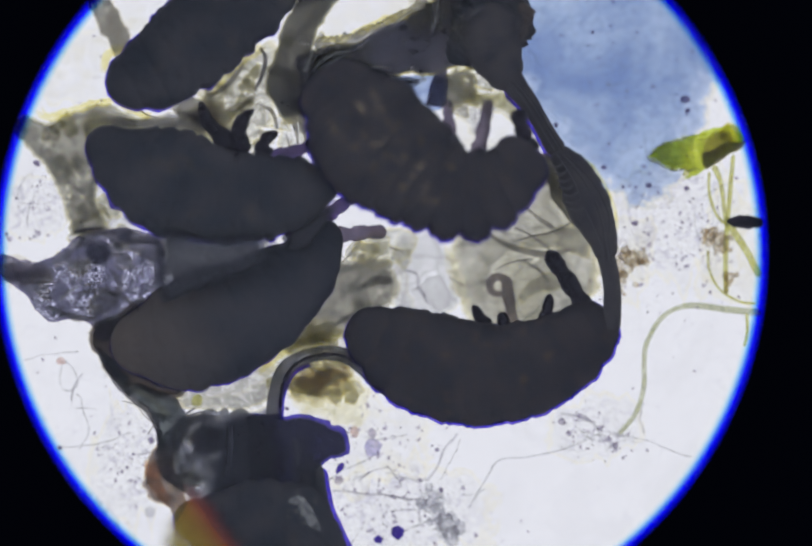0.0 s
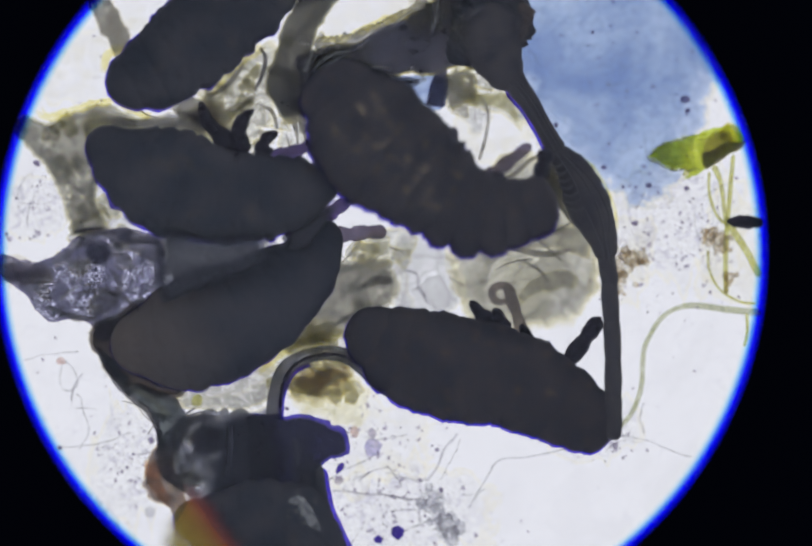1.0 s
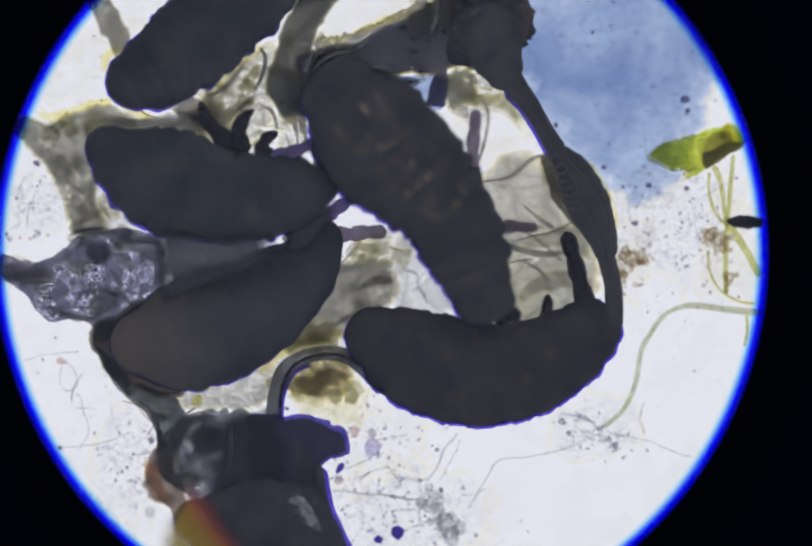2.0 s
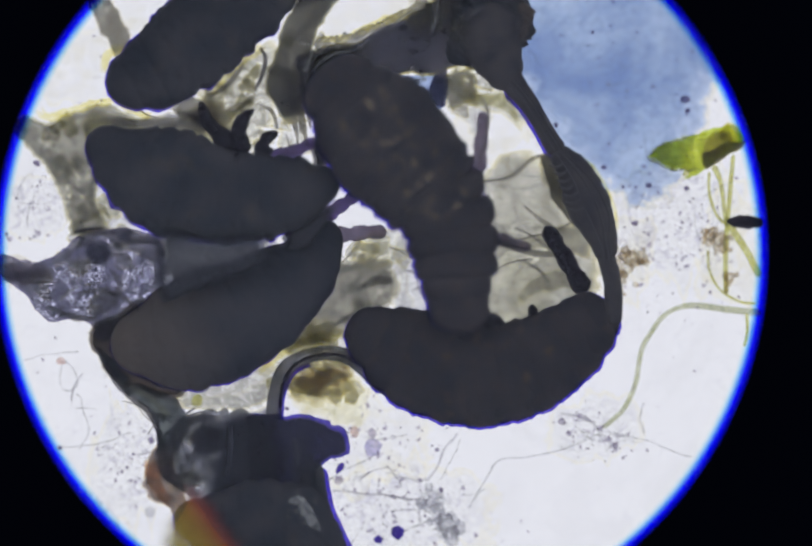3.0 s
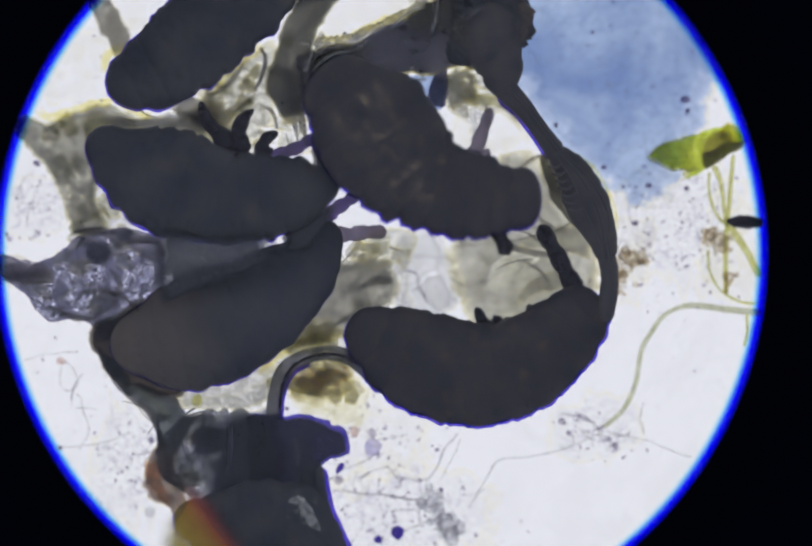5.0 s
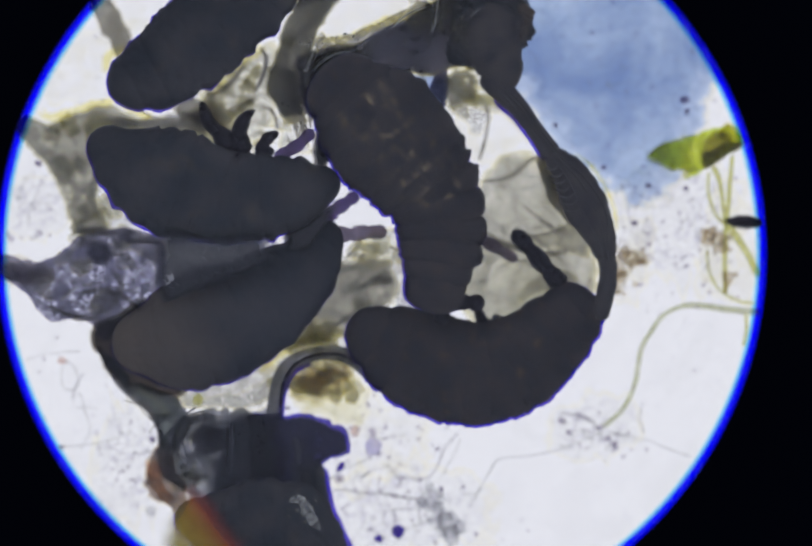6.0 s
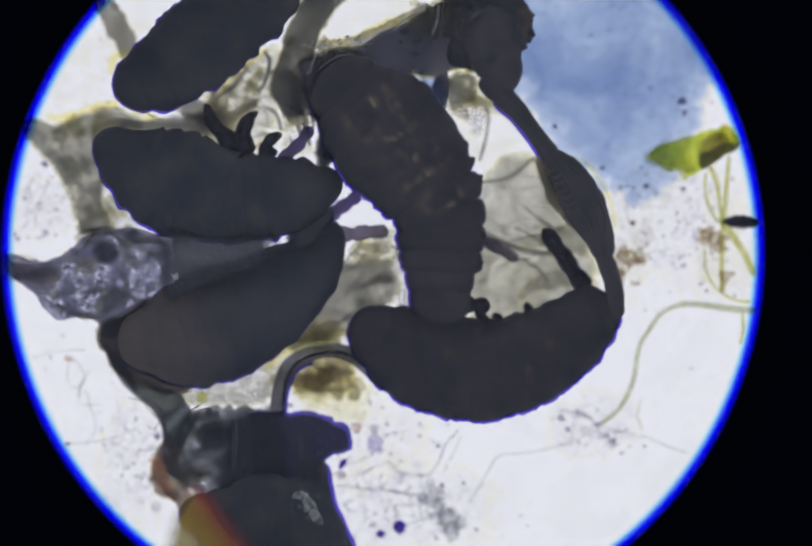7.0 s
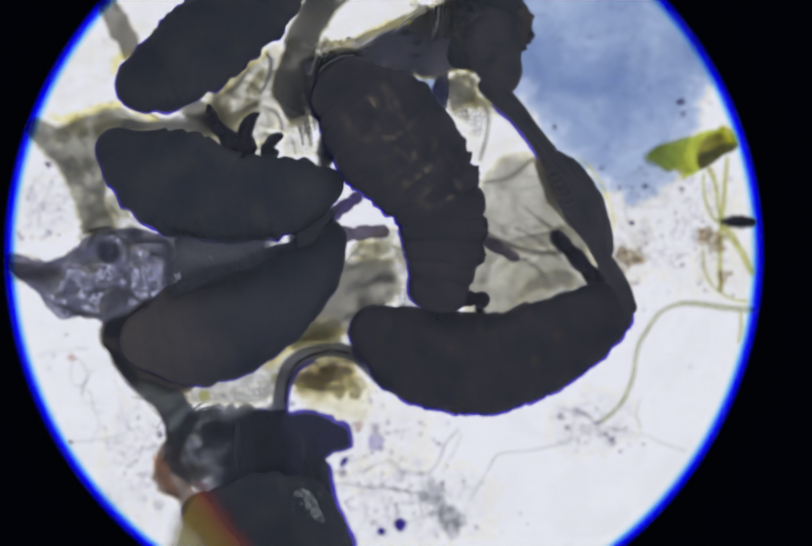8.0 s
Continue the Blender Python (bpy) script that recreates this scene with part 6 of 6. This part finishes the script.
clump("dark brown crumbs in a granular clump", [(600, 726, 15), (622, 732, 17), (648, 728, 15), (580, 738, 10), (668, 722, 9), (612, 748, 10)], M["brown"])
clump("brown ragged clump of debris beside a strand", [(1205, 512, 20), (1222, 500, 15), (1200, 535, 13), (1240, 498, 12), (1210, 485, 10), (1196, 560, 9)], M["brown"])
clump("brown ragged clump on green stalks", [(1375, 452, 13), (1390, 460, 14), (1396, 478, 11), (1368, 466, 8), (1410, 535, 10)], M["brown"])
clump("greyish tan clump of fine debris", [(832, 970, 20), (845, 985, 14), (815, 975, 10)], M["blue_grain"])
clump("blue grey clump of rounded grains", [(862, 1012, 20), (884, 1022, 14), (872, 1038, 18), (850, 1008, 10)], M["blue_grain"])
clump("pale clump of grains among threads", [(1160, 828, 5), (1178, 850, 4.5), (1100, 838, 5), (1190, 860, 5.5), (1120, 805, 4), (1205, 885, 3), (1085, 815, 6)], M["speck"])
for name, lab, u, v, r, mat, asp, turn in (
        ("grain", "deep violet rounded grain on the slide", 768, 1031, 13, "violet", 1.0, 0), ("grain", "blue violet rounded grain on the slide", 730, 1044, 9, "violet", 0.9, 0),
        ("grain", "violet oval grain beside a dark husk", 656, 905, 13, "violet", 0.5, -55), ("grain", "small lavender grain beside a husk", 654, 930, 9, "speck", 0.9, 0),
        ("grain", "pale lavender soft-edged grain on glass", 720, 866, 17, "lavender", 1.1, 0), ("grain", "small pinkish grain on the slide", 684, 835, 9, "red_grain", 1.3, 0),
        ("grain", "soft lavender grain on the slide", 718, 838, 8, "speck", 1.3, 0), ("grain", "small dark grain on blue film", 1326, 190, 9, "speck_dark", 0.9, 20),
        ("grain", "small dark grain on blue film", 1330, 212, 5, "speck_dark", 1, 0), ("grain", "round olive grain between two husks", 378, 775, 12, "stalk", 1, 0),
        ("grain", "small dark grain on the slide", 844, 870, 4.5, "speck_dark", 1, 0), ("grain", "small dark grain on the slide", 553, 790, 5, "speck_dark", 0.7, 30),
        ("grain", "flat tan grain on the slide", 115, 698, 9, "red_grain", 0.8, 0), ("grain", "small dark grain on the slide", 852, 948, 5, "speck_dark", 1, 0),
        ("grain", "small ringed grain beside a strand", 1075, 240, 5, "speck_dark", 1, 0), ("grain", "small dark grain on the slide", 290, 852, 6, "speck_dark", 1.2, 0),
        ("grain", "small dark grain on the slide", 112, 866, 4.5, "speck_dark", 1, 0), ("grain", "clear grey grain on the slide", 288, 990, 11, "blue_grain", 1, 0),
        ("grain", "small dark grain on the slide", 68, 314, 7, "speck_dark", 0.8, 30), ("grain", "small dark grain on the slide", 1205, 360, 4, "speck_dark", 1, 0),
        ("grain", "small dark grain on the slide", 1255, 357, 6, "speck_dark", 0.9, 0), ("grain", "small dark grain on the slide", 1328, 363, 5, "speck_dark", 0.9, 0),
        ("grain", "small dark grain on the slide", 1168, 322, 6, "speck_dark", 0.7, 0), ("grain", "small lavender grain on the slide", 1228, 430, 7, "speck_dark", 0.7, -20)):
    skin(name, lab, blob(u, v, r, 4 + r * 0.6, 0.6, 0.15, 2, u, aspect=asp, turn=turn), M[mat], "grain")
skin("black_chip", "small black flat chip at the field's edge", loft([(1406, 426, 4), (1428, 428, 12), (1450, 428, 13), (1478, 430, 8)], 16, 0.3, 0.12, 14, 40, 24), M["black"], "chip")


def speck_field(name, label, fields, material, seed):
    """Many tiny uneven grains in one mesh."""
    r_ = random.Random(seed)
    ico = bmesh.new()
    bmesh.ops.create_icosphere(ico, subdivisions=1, radius=1.0)
    vs = [w.co.copy() for w in ico.verts]
    fs = [[w.index for w in f.verts] for f in ico.faces]
    ico.free()
    verts, faces = [], []
    for u, v, su, sv, n, r0, r1 in fields:
        for _ in range(n):
            cu, cv = u + r_.gauss(0, su), v + r_.gauss(0, sv)
            r = r0 + (r1 - r0) * r_.random() ** 3
            asp, a = r_.uniform(0.45, 1.0), r_.uniform(0, math.pi)
            b0 = len(verts)
            for w in vs:
                g = 1 + 0.9 * noise.noise(w * 1.5 + Vector((cu, cv, 0)))
                x, y = w.x * r * g, w.y * r * g * asp
                verts.append(st(cu + x * math.cos(a) - y * math.sin(a), cv + x * math.sin(a) + y * math.cos(a), 3 + r * 0.6 + w.z * r * 0.5))
            faces += [[b0 + i for i in f] for f in fs]
    me = bpy.data.meshes.new(name)
    me.from_pydata(verts, [], faces)
    me.materials.append(material)
    for f in me.polygons:
        f.use_smooth = True
    return tagged(new(name, me), label, "debris", kind="stuff")


speck_field("fine_debris", "fine lavender grains scattered on the slide",
            [(730, 900, 60, 60, 120, 1.2, 6), (760, 1000, 80, 40, 130, 1.2, 6), (1290, 430, 80, 80, 170, 1.2, 6), (1380, 500, 50, 60, 60, 1.2, 5), (70, 400, 36, 40, 34, 2, 7),
             (240, 880, 45, 50, 70, 1.5, 6), (150, 780, 60, 90, 30, 1, 4), (1150, 840, 50, 30, 40, 1.5, 5), (1180, 130, 90, 70, 60, 1, 5), (1030, 940, 150, 60, 14, 1, 3),
             (1300, 700, 90, 110, 24, 1, 4), (680, 800, 40, 30, 30, 1.5, 5), (200, 560, 60, 40, 30, 2, 6), (130, 130, 60, 60, 20, 1, 4)], M["speck"], 11)
speck_field("dark_debris", "tiny dark grains scattered on the slide",
            [(740, 850, 60, 40, 26, 0.8, 3), (740, 970, 70, 40, 60, 0.8, 3.6), (1280, 410, 80, 80, 40, 0.8, 3.6), (70, 410, 30, 30, 10, 1.5, 5), (240, 880, 45, 50, 24, 1, 4),
             (1180, 110, 90, 60, 26, 0.8, 5), (1150, 840, 50, 25, 20, 1, 3.5), (1000, 950, 250, 60, 10, 0.8, 2)], M["speck_dark"], 12)


motions()
